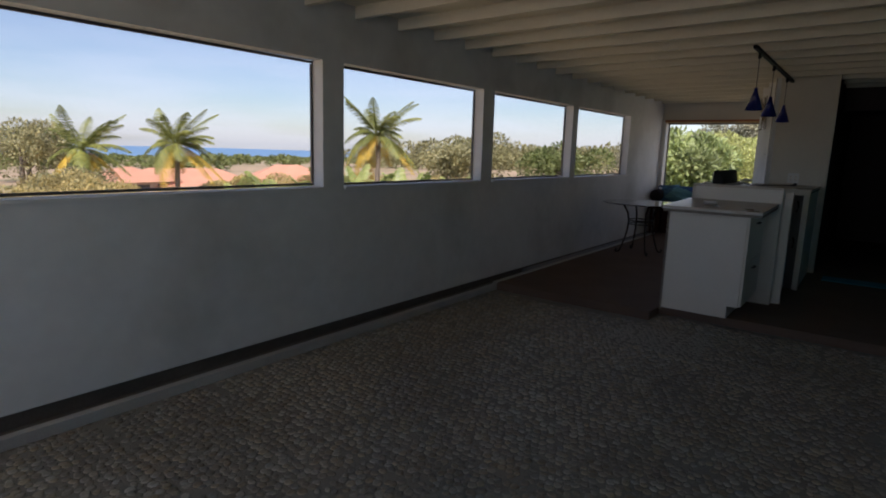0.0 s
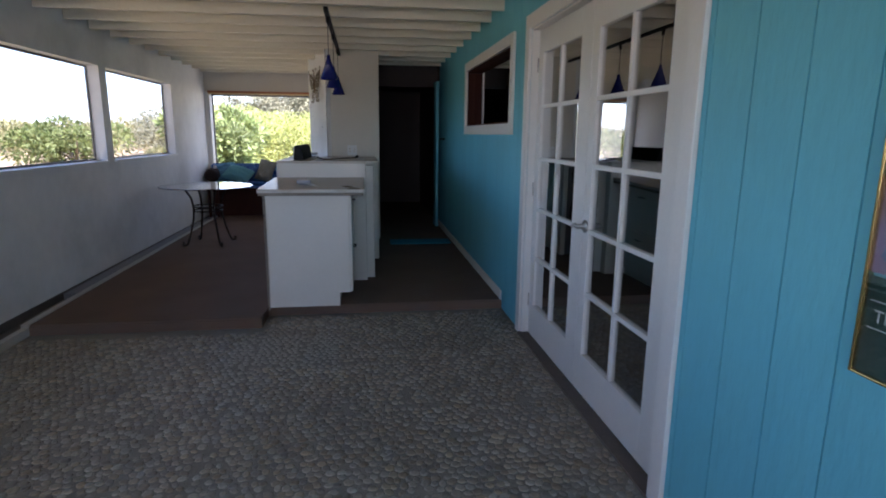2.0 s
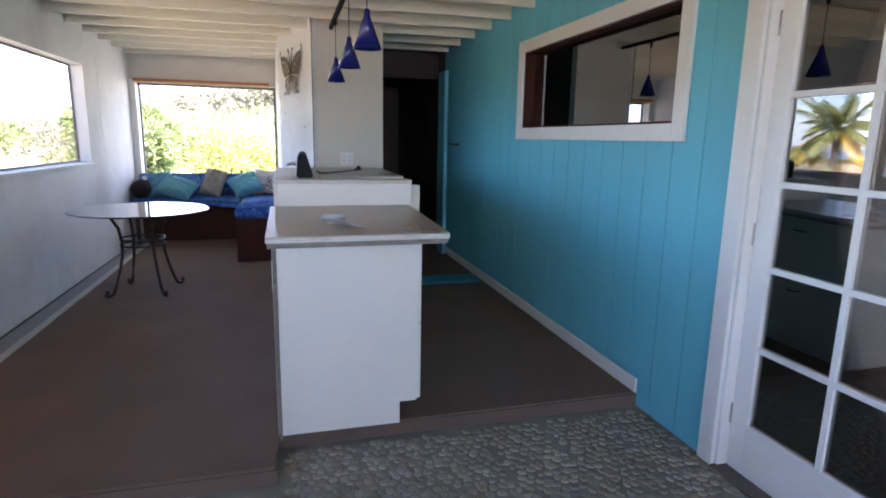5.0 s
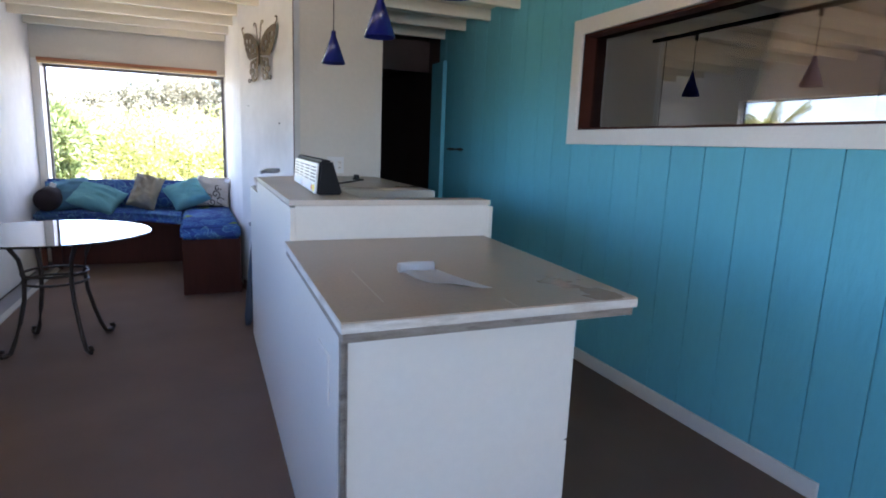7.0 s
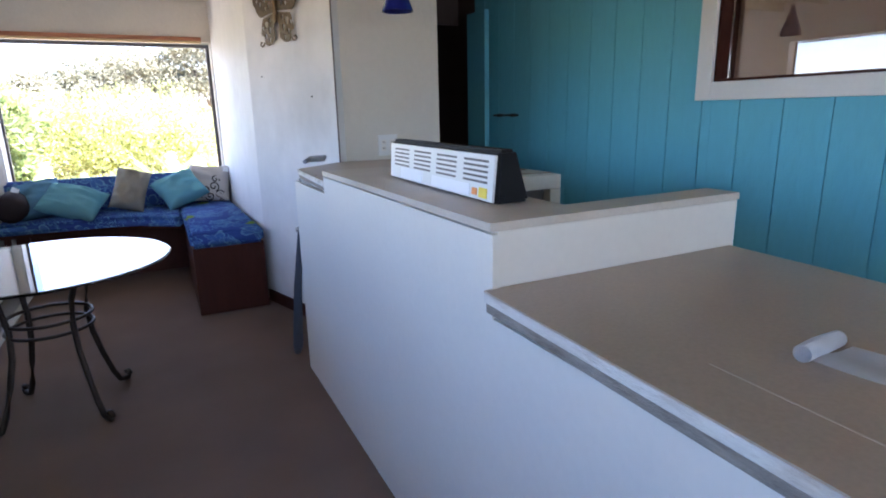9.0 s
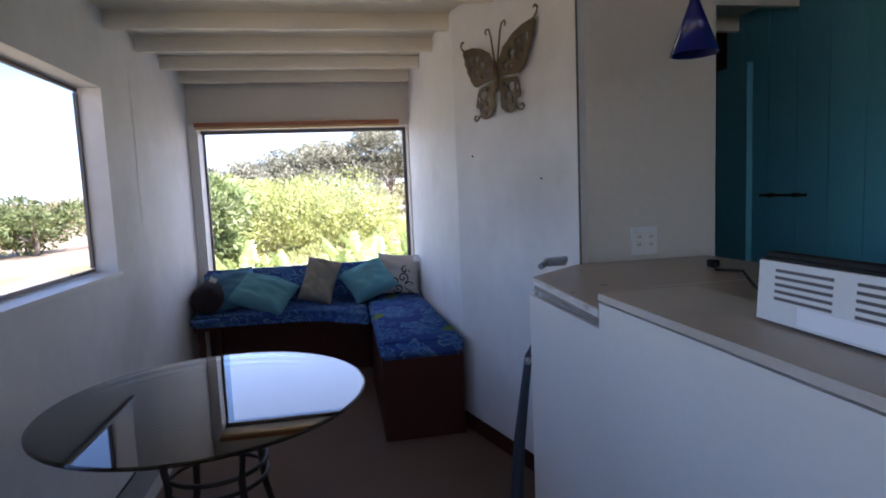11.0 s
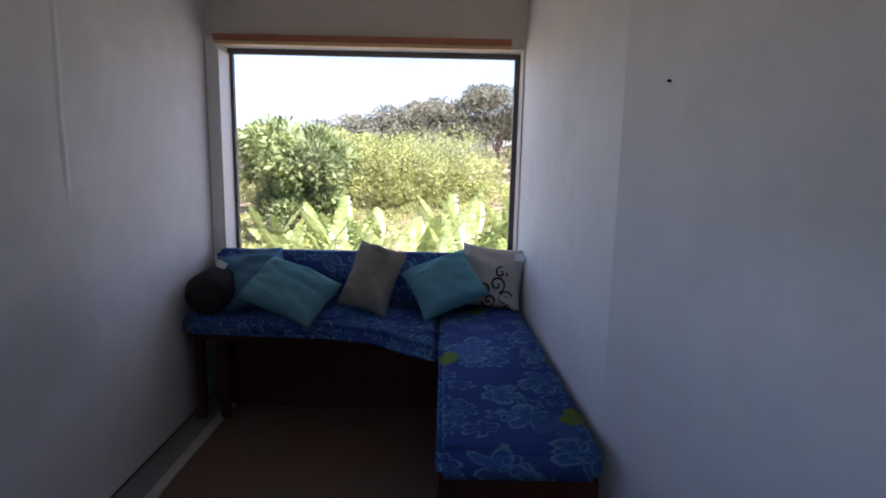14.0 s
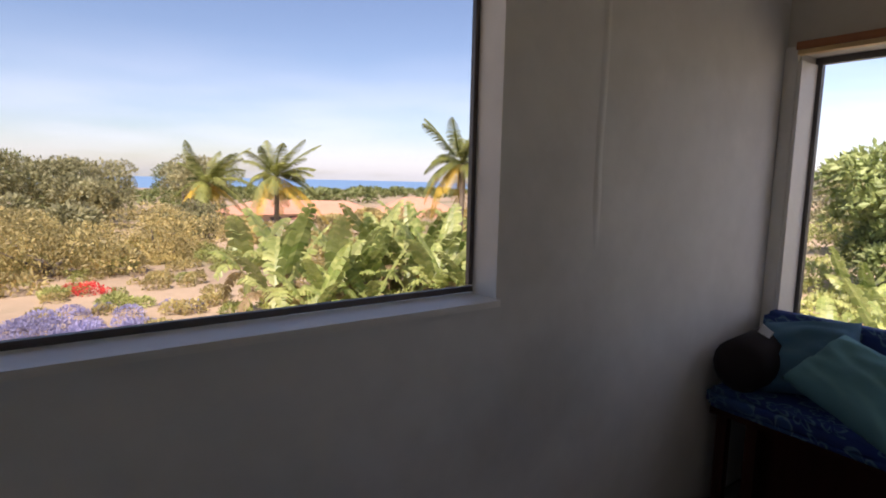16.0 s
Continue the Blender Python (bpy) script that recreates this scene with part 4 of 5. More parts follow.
def pillows():
    pillow("throw_pillow", "blue-grey throw pillow with a white tag on the seat cushion", "teal2", (-2.56, 9.76, 0.755), (0.34, 0.31), 35, 12, 8, thick=0.20, wrinkle=0.014)
    pillow("throw_pillow", "teal throw pillow tipped on one corner", "teal", (-2.33, 9.60, 0.735), (0.44, 0.29), 52, -22, -6, thick=0.19, wrinkle=0.012)
    pillow("throw_pillow", "taupe ribbed throw pillow leaning on the backrest", "taupe", (-1.93, 9.70, 0.785), (0.26, 0.37), 32, -16, 0, thick=0.19, wrinkle=0.016)
    pillow("throw_pillow", "cream throw pillow with black swirl print in the corner", "cream", (-1.315, 9.80, 0.78), (0.35, 0.34), 20, -4, -12)
    pillow("throw_pillow", "teal throw pillow leaning sideways on the backrest", "teal", (-1.56, 9.68, 0.765), (0.37, 0.30), 42, 24, 4, thick=0.19, wrinkle=0.012)
    for x, y, z, sp in ((-2.69, 9.66, 0.845, 30), (-1.175, 9.73, 0.90, 10)):
        s = B()
        box(s, -0.025, 0.025, -0.002, 0.002, -0.02, 0.02, 0.001)
        bmesh.ops.transform(s, matrix=pose(x, y, z, 10, sp, 0), verts=s.verts)
        solid("cloth_tag", s, "paper", "white cloth tag sewn on a pillow", "tag")
    s = B()
    tube(s, [(-2.72, 9.50, 0.72), (-2.72, 9.53, 0.72), (-2.72, 9.80, 0.73), (-2.72, 9.85, 0.73)], [0.07, 0.105, 0.11, 0.08], 18)
    solid("bolster", s, "maroon", "dark maroon round bolster at the end of the bench", "pillow", smooth=True)
    swirls()


def swirls():
    """Black curling print on the cream pillow."""
    k = 0
    for cx, cz, r0 in ((-1.36, 0.74, 0.05), (-1.29, 0.76, 0.045), (-1.33, 0.68, 0.04), (-1.25, 0.69, 0.04), (-1.40, 0.69, 0.035), (-1.27, 0.82, 0.035), (-1.23, 0.63, 0.03)):
        s = B()
        pts = []
        for i in range(16):
            a = i * 0.55 + cx * 40
            rr = r0 * (1 - i / 18)
            x, z = cx + rr * math.cos(a), cz + rr * math.sin(a)
            pts.append((x, 9.724 + 0.36 * (z - 0.78) + 2.0 * (x + 1.315) ** 2 + 1.4 * (z - 0.78) ** 2 - 0.2 * (x + 1.315), z))
        tube(s, pts, 0.006, 5)
        solid("pillow_print", s, "ink", "black curling print on the cream pillow", "print")
        k += 1


pillows()


# ---- things on walls, ceiling and counter ----
def pendants():
    t = thing("track_light", "black ceiling track with three cobalt blue cone pendants on cords", "lamp")
    s = B()
    z = ceil_z(-0.65)
    box(s, -0.666, -0.634, 4.9, 7.42, z - 0.03, z - 0.002, 0.003)
    part("track", s, "black", t)
    for y in (5.15, 5.97, 6.95):
        s = B()
        tube(s, [(-0.65, y, z - 0.03), (-0.65, y, z - 0.075)], 0.014, 12)
        part("socket", s, "black", t)
        s = B()
        tube(s, [(-0.65, y, z - 0.075), (-0.65, y, 1.975)], 0.003, 6)
        part("cord", s, "black", t)
        s = B()
        lathe(s, (-0.65, y, 0), [(0.002, 1.99), (0.014, 1.985), (0.016, 1.955), (0.072, 1.80), (0.069, 1.80), (0.012, 1.95)], 28)
        part("shade", s, "cobalt", t, "cobalt blue glass cone", smooth=True)


pendants()


def butterfly():
    """Cut metal wings with openings, hung on the slanting wall."""
    A, D = Vector((-1.10, 8.42, 0)), Vector((-0.81, 7.46, 0))
    along = (D - A).normalized()
    outw = Vector((along.y, -along.x, 0))
    outw = outw if outw.x < 0 else -outw
    o = A + along * 0.466 + outw * 0.02 + Vector((0, 0, 1.760))
    t = thing("butterfly_ornament", "bronze cut-metal butterfly hung on the slanting white wall", "wall decoration")

    def plate(pts, holes, name):
        s = B()
        ring = [s.verts.new((x, y, 0)) for x, y in pts]
        es = [s.edges.new((ring[i], ring[(i + 1) % len(ring)])) for i in range(len(ring))]
        for hx, hy, hr, hs in holes:
            hv = [s.verts.new((hx + hr * math.cos(a), hy + hr * hs * math.sin(a) + 0.25 * hr * math.cos(2 * a), 0)) for a in [2 * math.pi * k / 10 for k in range(10)]]
            es += [s.edges.new((hv[i], hv[(i + 1) % 10])) for i in range(10)]
        bmesh.ops.triangle_fill(s, use_beauty=True, use_dissolve=False, edges=es)
        g = bmesh.ops.extrude_face_region(s, geom=list(s.faces))
        bmesh.ops.translate(s, vec=(0, 0, 0.004), verts=[v for v in g["geom"] if isinstance(v, bmesh.types.BMVert)])
        m = Matrix((
            (along.x, 0, outw.x, o.x), (along.y, 0, outw.y, o.y), (0, 1, 0, o.z), (0, 0, 0, 1)))
        bmesh.ops.transform(s, matrix=m, verts=s.verts)
        part(name, s, "bronze", t)

    up = [(0.008, 0.235), (0.060, 0.305), (0.135, 0.345), (0.210, 0.365), (0.300, 0.372), (0.312, 0.355), (0.292, 0.325), (0.296, 0.300), (0.272, 0.275), (0.270, 0.250), (0.246, 0.228), (0.236, 0.205),
          (0.210, 0.178), (0.182, 0.166), (0.130, 0.172), (0.010, 0.183)]
    lo = [(0.010, 0.175), (0.100, 0.162), (0.168, 0.154), (0.189, 0.125), (0.190, 0.105), (0.205, 0.080), (0.198, 0.063), (0.168, 0.056), (0.165, 0.030), (0.152, 0.008), (0.120, 0.0), (0.080, 0.006), (0.036, 0.032), (0.028, 0.070),
          (0.032, 0.100), (0.014, 0.126)]
    up_holes = [(0.075, 0.225, 0.020, 0.9), (0.125, 0.265, 0.024, 0.9), (0.120, 0.210, 0.015, 0.7), (0.175, 0.300, 0.020, 1.1), (0.180, 0.240, 0.018, 0.8), (0.235, 0.310, 0.020, 1.0), (0.222, 0.262, 0.013, 1.0)]
    lo_holes = [(0.120, 0.120, 0.024, 0.9), (0.075, 0.140, 0.013, 0.9), (0.165, 0.105, 0.012, 1.2), (0.085, 0.085, 0.017, 1.2), (0.135, 0.060, 0.013, 1.2), (0.092, 0.034, 0.016, 0.8)]
    for sg in (-1, 1):
        plate([(x * sg, y) for x, y in up], [(hx * sg, hy, hr, hs) for hx, hy, hr, hs in up_holes], "upper_wing")
        plate([(x * sg * 0.94, y) for x, y in lo], [(hx * sg, hy, hr, hs) for hx, hy, hr, hs in lo_holes], "lower_wing")
        for name, pts, rad in (("antenna", [(0.006, 0.22), (0.025, 0.31), (0.040, 0.38), (0.055, 0.415), (0.078, 0.420), (0.088, 0.405), (0.078, 0.396)], 0.0045),
                               ("wing_tip", [(0.298, 0.368), (0.320, 0.385), (0.326, 0.405), (0.312, 0.418), (0.298, 0.412)], 0.005),
                               ("wing_curl", [(0.160, 0.022), (0.176, 0.006), (0.200, 0.002), (0.216, 0.014), (0.206, 0.028), (0.188, 0.024)], 0.0045)):
            s = B()
            tube(s, [o + along * (x * sg) + Vector((0, 0, y)) + outw * 0.003 for x, y in pts], rad, 6)
            part(name, s, "bronze", t, smooth=True)
    s = B()
    tube(s, [o + Vector((0, 0, z)) + outw * 0.008 for z in (0.115, 0.135, 0.19, 0.235, 0.255)], [0.005, 0.012, 0.014, 0.013, 0.004], 10)
    part("body", s, "bronze", t, smooth=True)


butterfly()


def small_things():
    s = B()
    box(s, -2.795, -1.236, YN - 0.05, YN - 0.002, 1.984, 2.016, 0.003)
    v = thing("window_valance", "narrow red-brown wooden valance slat above the picture window", "valance")
    part("slat", s, "valance", v)
    s = B()
    box(s, -2.79, -1.238, YN - 0.044, YN - 0.004, 1.965, 1.984, 0.002)
    part("underside", s, "valance2", v, "pale raw wood lower strip")
    # heater on the ledge
    h = thing("room_heater", "black and white electric heater with louvred grille lying on the ledge", "heater")
    s = B()
    vs = [s.verts.new(p) for p in ((-1.004, 5.55, 1.139), (-0.905, 5.55, 1.139), (-0.905, 6.285, 1.139), (-0.975, 6.285, 1.139),
                                   (-0.992, 5.55, 1.268), (-0.945, 5.55, 1.268), (-0.925, 6.285, 1.268), (-0.968, 6.285, 1.268))]
    for q in ((0, 3, 2, 1), (4, 5, 6, 7), (0, 1, 5, 4), (1, 2, 6, 5), (2, 3, 7, 6), (3, 0, 4, 7)):
        s.faces.new([vs[k] for k in q])
    bmesh.ops.bevel(s, geom=list(s.edges), offset=0.008, segments=2, affect="EDGES")
    part("body", s, "black", h)

    def on_front(name, u0, u1, v0, v1, lift, material, label="", parent=None):
        """A plate on the heater's front, u along it and v up it, both from 0 to 1."""
        q = B()
        def p(u, v, o):
            return (-1.004 + 0.029 * u + v * (0.012 - 0.005 * u) - o, 5.552 + 0.731 * u, 1.141 + 0.122 * v)
        c = [q.verts.new(p(*uv, o)) for o in (0.0005, lift) for uv in ((u0, v0), (u1, v0), (u1, v1), (u0, v1))]
        for k in ((0, 3, 2, 1), (4, 5, 6, 7), (0, 1, 5, 4), (1, 2, 6, 5), (2, 3, 7, 6), (3, 0, 4, 7)):
            q.faces.new([c[i] for i in k])
        return part(name, q, material, parent or h, label)

    plate = on_front("front_plate", 0.01, 0.99, 0.02, 0.93, 0.007, "plastic", "off-white louvred front plate")
    for g in range(4):
        for k in range(5):
            u0 = 0.05 + g * 0.235
            on_front("louvre", u0, u0 + 0.175, 0.36 + 0.105 * k, 0.405 + 0.105 * k, 0.0085, "frame", parent=plate)
    on_front("sticker", 0.045, 0.10, 0.07, 0.27, 0.0095, "yellow", "round yellow warning sticker", plate)
    on_front("sticker", 0.115, 0.15, 0.10, 0.24, 0.0095, "orange", "small orange label", plate)
    on_front("sticker", 0.17, 0.50, 0.06, 0.30, 0.0092, "paper", "white paper label", plate)
    on_front("sticker", 0.60, 0.85, 0.06, 0.33, 0.0092, "paper", "white paper label", plate)
    s = B()
    tube(s, [(-0.93, 6.29, 1.15), (-0.80, 6.42, 1.11), (-0.60, 6.75, 1.106), (-0.45, 6.98, 1.106), (-0.50, 7.05, 1.106), (-0.46, 7.11, 1.115)], 0.005, 6)
    box(s, -0.475, -0.445, 7.10, 7.135, 1.103, 1.13, 0.004)
    part("power_cord", s, "black", h, "black cord and plug", smooth=True)
    # paper and roll on the worktop, thin seams in it
    s = B()
    grid = []
    for i in range(9):
        row = []
        for j in range(8):
            u, w = i / 8, j / 7
            x = (1 - w) * (-0.860 + 0.138 * u) + w * (-0.900 + 0.10 * u)
            y = 4.654 + w * (0.21 - 0.01 * u)
            z = 0.9862 + 0.022 * (1 - w) ** 3 * (1 - u) + 0.010 * w * w + 0.002 * math.sin(7 * u)
            row.append(s.verts.new((x, y, z)))
        grid.append(row)
    for i in range(8):
        for j in range(7):
            s.faces.new((grid[i][j], grid[i + 1][j], grid[i + 1][j + 1], grid[i][j + 1]))
    bmesh.ops.solidify(s, geom=list(s.faces), thickness=0.0007)
    solid("paper_sheet", s, "paper", "curled white sheet of paper on the worktop", "paper", smooth=True)
    s = B()
    tube(s, [(-0.905, 4.868, 1.003), (-0.86, 4.872, 1.0032), (-0.800, 4.876, 1.0025)], [0.0135, 0.0150, 0.0130], 14, caps=False)
    bmesh.ops.solidify(s, geom=list(s.faces), thickness=0.0010)
    solid("paper_roll", s, "paper", "small rolled white paper on the worktop", "paper", smooth=True)
    for p in ((-1.024, 4.62, -1.021, 4.93), (-0.735, 4.51, -0.732, 4.58)):
        s = B()
        box(s, p[0], p[2], p[1], p[3], 0.9843, 0.9848)
        for v in s.verts:
            v.co.z += (v.co.y - 4.505) * 0.023 - 0.005
        solid("worktop_seam", s, "ledge", kind="structure")
    s = B()
    box(s, -0.86, -0.24, 6.87, 6.873, 1.0983, 1.0988)
    solid("worktop_seam", s, "paper", kind="structure")
    s = B()
    box(s, -1.02, -0.94, 7.285, 7.33, 1.12, 1.15, 0.01)
    tube(s, [(-1.05, 7.27, 1.125), (-1.01, 7.30, 1.14), (-0.93, 7.32, 1.14)], 0.012, 8)
    solid("taped_bracket", s, "silver", "silver taped bracket at the corner of the counter", "bracket")
    f = thing("folded_umbrella", "grey folded umbrella leaning between counter and wall", "umbrella")
    s = B()
    tube(s, [(-1.075, 7.30, 0.84), (-1.085, 7.33, 0.78), (-1.12, 7.36, 0.45), (-1.14, 7.38, 0.12), (-1.145, 7.385, FZ)], [0.007, 0.014, 0.022, 0.028, 0.016], 12)
    part("canopy", s, "slate", f, smooth=True)
    s = B()
    tube(s, [(-1.073, 7.295, 0.842), (-1.07, 7.29, 0.875)], [0.014, 0.016], 12)
    part("knob", s, "black", f, smooth=True)
    # outlet
    o = thing("wall_outlet", "white double wall outlet above the counter", "outlet")
    s = B()
    box(s, -0.58, -0.465, 7.467, 7.474, 1.118, 1.235, 0.002)
    part("plate", s, "plastic", o)
    for x in (-0.549, -0.496):
        s = B()
        box(s, x - 0.019, x + 0.019, 7.4655, 7.4672, 1.142, 1.211, 0.0006)
        part("surround", s, "plastic", o)
        for z in (1.160, 1.193):
            s = B()
            box(s, x - 0.014, x + 0.014, 7.4632, 7.4654, z - 0.014, z + 0.014, 0.0008)
            sk = part("socket", s, "cab", o)
            for dx in (-0.005, 0.005):
                q = B()
                box(q, x + dx - 0.0012, x + dx + 0.0012, 7.4626, 7.4631, z - 0.005, z + 0.005)
                part("slot", q, "black", sk)
    # slide bolt
    s = B()
    tube(s, [(XR - 0.03, 7.92, 1.315), (XR - 0.03, 8.25, 1.315)], 0.008, 8)
    box(s, XR - 0.034, XR - 0.001, 7.99, 8.01, 1.303, 1.327)
    box(s, XR - 0.034, XR - 0.001, 8.17, 8.19, 1.303, 1.327)
    solid("slide_bolt", s, "iron", "dark metal slide bolt on the blue wall", "bolt")
    s = B()
    box(s, -0.08, 0.655, 7.04, 7.31, FZ, FZ + 0.014, 0.004)
    solid("door_mat", s, "mat", "small blue mat on the carpet in the hallway mouth", "mat")
    s = B()
    box(s, 0.62, 0.66, 8.30, 8.57, FZ + 0.01, 2.09, 0.003)
    solid("hall_door", s, "blue", "teal painted hallway door standing open", "door")
    # poster
    p = thing("framed_poster", "tall gold-framed poster with pink picture above green title band", "poster")
    pz0, pz1, py0, py1 = 0.867, 2.0, 0.62, 1.405
    s = B()
    for a in ((py0, py0 + 0.006, pz0, pz1), (py1 - 0.006, py1, pz0, pz1), (py0 + 0.006, py1 - 0.006, pz0, pz0 + 0.006), (py0 + 0.006, py1 - 0.006, pz1 - 0.006, pz1)):
        box(s, XR - 0.024, XR - 0.002, a[0], a[1], a[2], a[3], 0.002)
    part("frame", s, "gold", p, "thin gold metal frame")
    y0, y1 = py0 + 0.006, py1 - 0.006

    def flat(name, a0, a1, z0, z1, material, layer, label=""):
        q = B()
        box(q, XR - 0.010 - 0.0006 * layer, XR - 0.0098 - 0.0006 * layer, a0, a1, z0, z1)
        part(name, q, material, p, label)

    flat("picture", y0, y1, 1.095, pz1 - 0.012, "p_pink", 0, "loosely brushed pink and mauve painting")
    flat("title_band", y0, y1, pz0 + 0.006, 1.088, "p_green", 0, "dark green title band")
    flat("picture_stroke", 1.33, y1, 1.30, 1.985, "p_blue", 1)
    flat("picture_stroke", 1.295, 1.325, 1.10, 1.985, "p_red", 2)
    flat("picture_stroke", 1.19, 1.215, 1.35, 1.985, "p_red", 2)
    flat("picture_stroke", 0.70, 1.18, 1.42, 1.98, "p_sea", 1)
    flat("picture_stroke", y0, 1.24, 1.10, 1.16, "p_red", 3)
    flat("picture_stroke", 1.10, 1.23, 1.14, 1.23, "p_red", 4)
    def dab(y, z, ry, rz, turn, material, layer):
        q = B()
        n = 9
        ring = []
        for i in range(n):
            t_ = 2 * math.pi * i / n
            w = 1 + 0.25 * math.sin(3 * t_ + y * 90)
            u, v = ry * w * math.cos(t_), rz * w * math.sin(t_)
            ring.append(q.verts.new((XR - 0.010 - 0.0005 * layer, y + u * math.cos(turn) - v * math.sin(turn), z + u * math.sin(turn) + v * math.cos(turn))))
        q.faces.new(ring)
        part("picture_stroke", q, material, p)

    gen = random.Random(4)
    dab(1.19, 1.19, 0.045, 0.05, 0, "p_red", 5)
    dab(1.08, 1.20, 0.05, 0.07, 0.2, "p_blue", 5)
    dab(0.98, 1.19, 0.05, 0.05, 0, "p_red", 5)
    for k in range(70):
        dab(1.10 + gen.gauss(0, 0.085), 1.34 + gen.gauss(0, 0.055), 0.006 + 0.010 * gen.random(), 0.005 + 0.007 * gen.random(), gen.random() * 3, ("p_sea", "p_pale", "p_blue", "p_pale", "p_sea", "p_red")[k % 6], 6 + k % 6)
    for k in range(16):
        dab(1.345 + gen.gauss(0, 0.02), 1.15 + 0.05 * k, 0.012, 0.035, gen.random(), ("p_blue", "p_pink", "p_sea")[k % 3], 3 + k % 2)
    for z in (1.034, 0.974):
        flat("title_rule", y0, 1.39, z, z + 0.002, "paper", 1)
    for words, ty, tz, size in (("THE JOHN HAY WHITNEY", 1.375, 0.990, 0.040), ("MAY 26 THRO", 1.20, 0.932, 0.024), ("National Galle", 1.20, 0.906, 0.028)):
        cu = bpy.data.curves.new("lettering", "FONT")
        cu.body, cu.size, cu.extrude = words, size, 0.0002
        o = new("lettering", cu)
        cu.materials.append(M["paper"])
        o.parent = p
        o.matrix_world = Matrix(((0, 0, -1, XR - 0.0125), (-1, 0, 0, ty), (0, 1, 0, tz), (0, 0, 0, 1)))
    s = B()
    box(s, XR - 0.0205, XR - 0.0195, y0, y1, pz0 + 0.006, pz1 - 0.006)
    part("glazing", s, "posterglass", p).visible_shadow = False
    # nails in the slanting wall
    for x, y, z in ((-1.047, 8.244, 1.592), (-0.879, 7.689, 1.453)):
        s = B()
        tube(s, [(x + 0.01, y + 0.003, z), (x - 0.008, y - 0.003, z)], 0.0035, 8)
        solid("nail", s, "black", "small dark nail in the slanting wall", "nail")


small_things()


# ---- outside ----
def ground_z(x, y):
    z = -3.0
    if x < 0:
        z += 0.025 * max(x, -1350)
    if y > 0:
        z += 0.022 * min(y, 90)
    return z


def outside():
    xs = [-1400, -900, -600, -400, -250, -160, -110, -80, -60, -45, -33, -24, -17, -12, -8, -5, -2, 2, 8, 20, 60, 160, 400, 900]
    ys = [-900, -400, -200, -100, -50, -25, -12, -4, 2, 7, 12, 17, 23, 30, 40, 52, 70, 90, 120, 170, 260, 400, 700, 1300]
    v = [(x, y, ground_z(x, y) + 0.25 * noise.noise(Vector((x * 0.06, y * 0.06, 0))) * (abs(x) + abs(y) > 12)) for y in ys for x in xs]
    n = len(xs)
    f = [(j * n + i, j * n + i + 1, (j + 1) * n + i + 1, (j + 1) * n + i) for j in range(len(ys) - 1) for i in range(n - 1)]
    raw("ground", v, f, "ground", label="dry grassy ground that falls away to the sea", kind="structure", smooth=True)
    raw("water", [(-4700, -4000, -36), (-400, -4000, -36), (-400, 4500, -36), (-4700, 4500, -36)], [(0, 1, 2, 3)], "sea", label="blue sea out to the horizon", kind="structure")


outside()
rng = np.random.default_rng(7)


def leaves(centres, radii, count, size, squash=0.8, aspect=0.5, hang=0.0):
    """Many small bent leaves on the skins of some clumps: vertices and faces."""
    centres, radii = np.array(centres, float), np.array(radii, float)
    w = radii ** 2 / (radii ** 2).sum()
    pick = rng.choice(len(centres), count, p=w)
    d = rng.normal(size=(count, 3))
    d /= np.linalg.norm(d, axis=1)[:, None]
    d[:, 2] = np.abs(d[:, 2]) * np.where(rng.random(count) < 0.75, 1, -1)
    rad = radii[pick] * (0.72 + 0.34 * rng.random(count))
    p = centres[pick] + d * rad[:, None] * np.array([1, 1, squash])
    a = d + rng.normal(size=(count, 3)) * 0.7
    a[:, 2] -= hang
    a /= np.linalg.norm(a, axis=1)[:, None]
    b = np.cross(a, d + rng.normal(size=(count, 3)) * 0.5)
    b /= np.linalg.norm(b, axis=1)[:, None] + 1e-9
    s = size * (0.6 + 0.8 * rng.random(count))[:, None]
    c = np.cross(a, b)
    q = [p, p + a * s * 0.5 + b * s * aspect * 0.5 + c * s * 0.08, p + a * s, p + a * s * 0.5 - b * s * aspect * 0.5 + c * s * 0.08]
    verts = np.stack(q, 1).reshape(-1, 3)
    faces = [(4 * i, 4 * i + 1, 4 * i + 2, 4 * i + 3) for i in range(count)]
    return verts, faces


def clumps(x, y, z, r, n, spread=1.0):
    out = []
    for _ in range(n):
        a, q = rng.random() * 2 * math.pi, math.sqrt(rng.random()) * r * spread
        out.append((x + q * math.cos(a), y + q * math.sin(a), z + (rng.random() - 0.35) * r * 0.8))
    return out, [r * (0.28 + 0.25 * rng.random()) for _ in range(n)]


def tree(x, y, height, r, leaf="leaf_dark", name="tree", label="", count=6000, size=0.3, base=None, lift=0.6, n=14, aspect=0.5):
    g = ground_z(x, y) if base is None else base
    t = thing(name, label, "tree", at=(0, 0, 0))
    cz = g + height - r * 0.75
    cs, rs = clumps(x, y, cz, r, n)
    s = B()
    tube(s, [(x, y, g - 0.2), (x + 0.05 * r, y, g + (cz - g) * 0.5), (x, y + 0.05 * r, cz)], [0.07 * r + 0.05, 0.05 * r + 0.04, 0.03 * r], 8)
    for c in cs[:7]:
        tube(s, [(x, y, g + (cz - g) * 0.55), ((x + c[0]) / 2, (y + c[1]) / 2, (cz + c[2]) / 2 - 0.1 * r), c], [0.035 * r, 0.022 * r, 0.008 * r], 6)
    part("trunk", s, "bark", t, smooth=True)
    v, f = leaves(cs, rs, count, size, aspect=aspect)
    raw("crown", v, f, leaf, t)
    return t


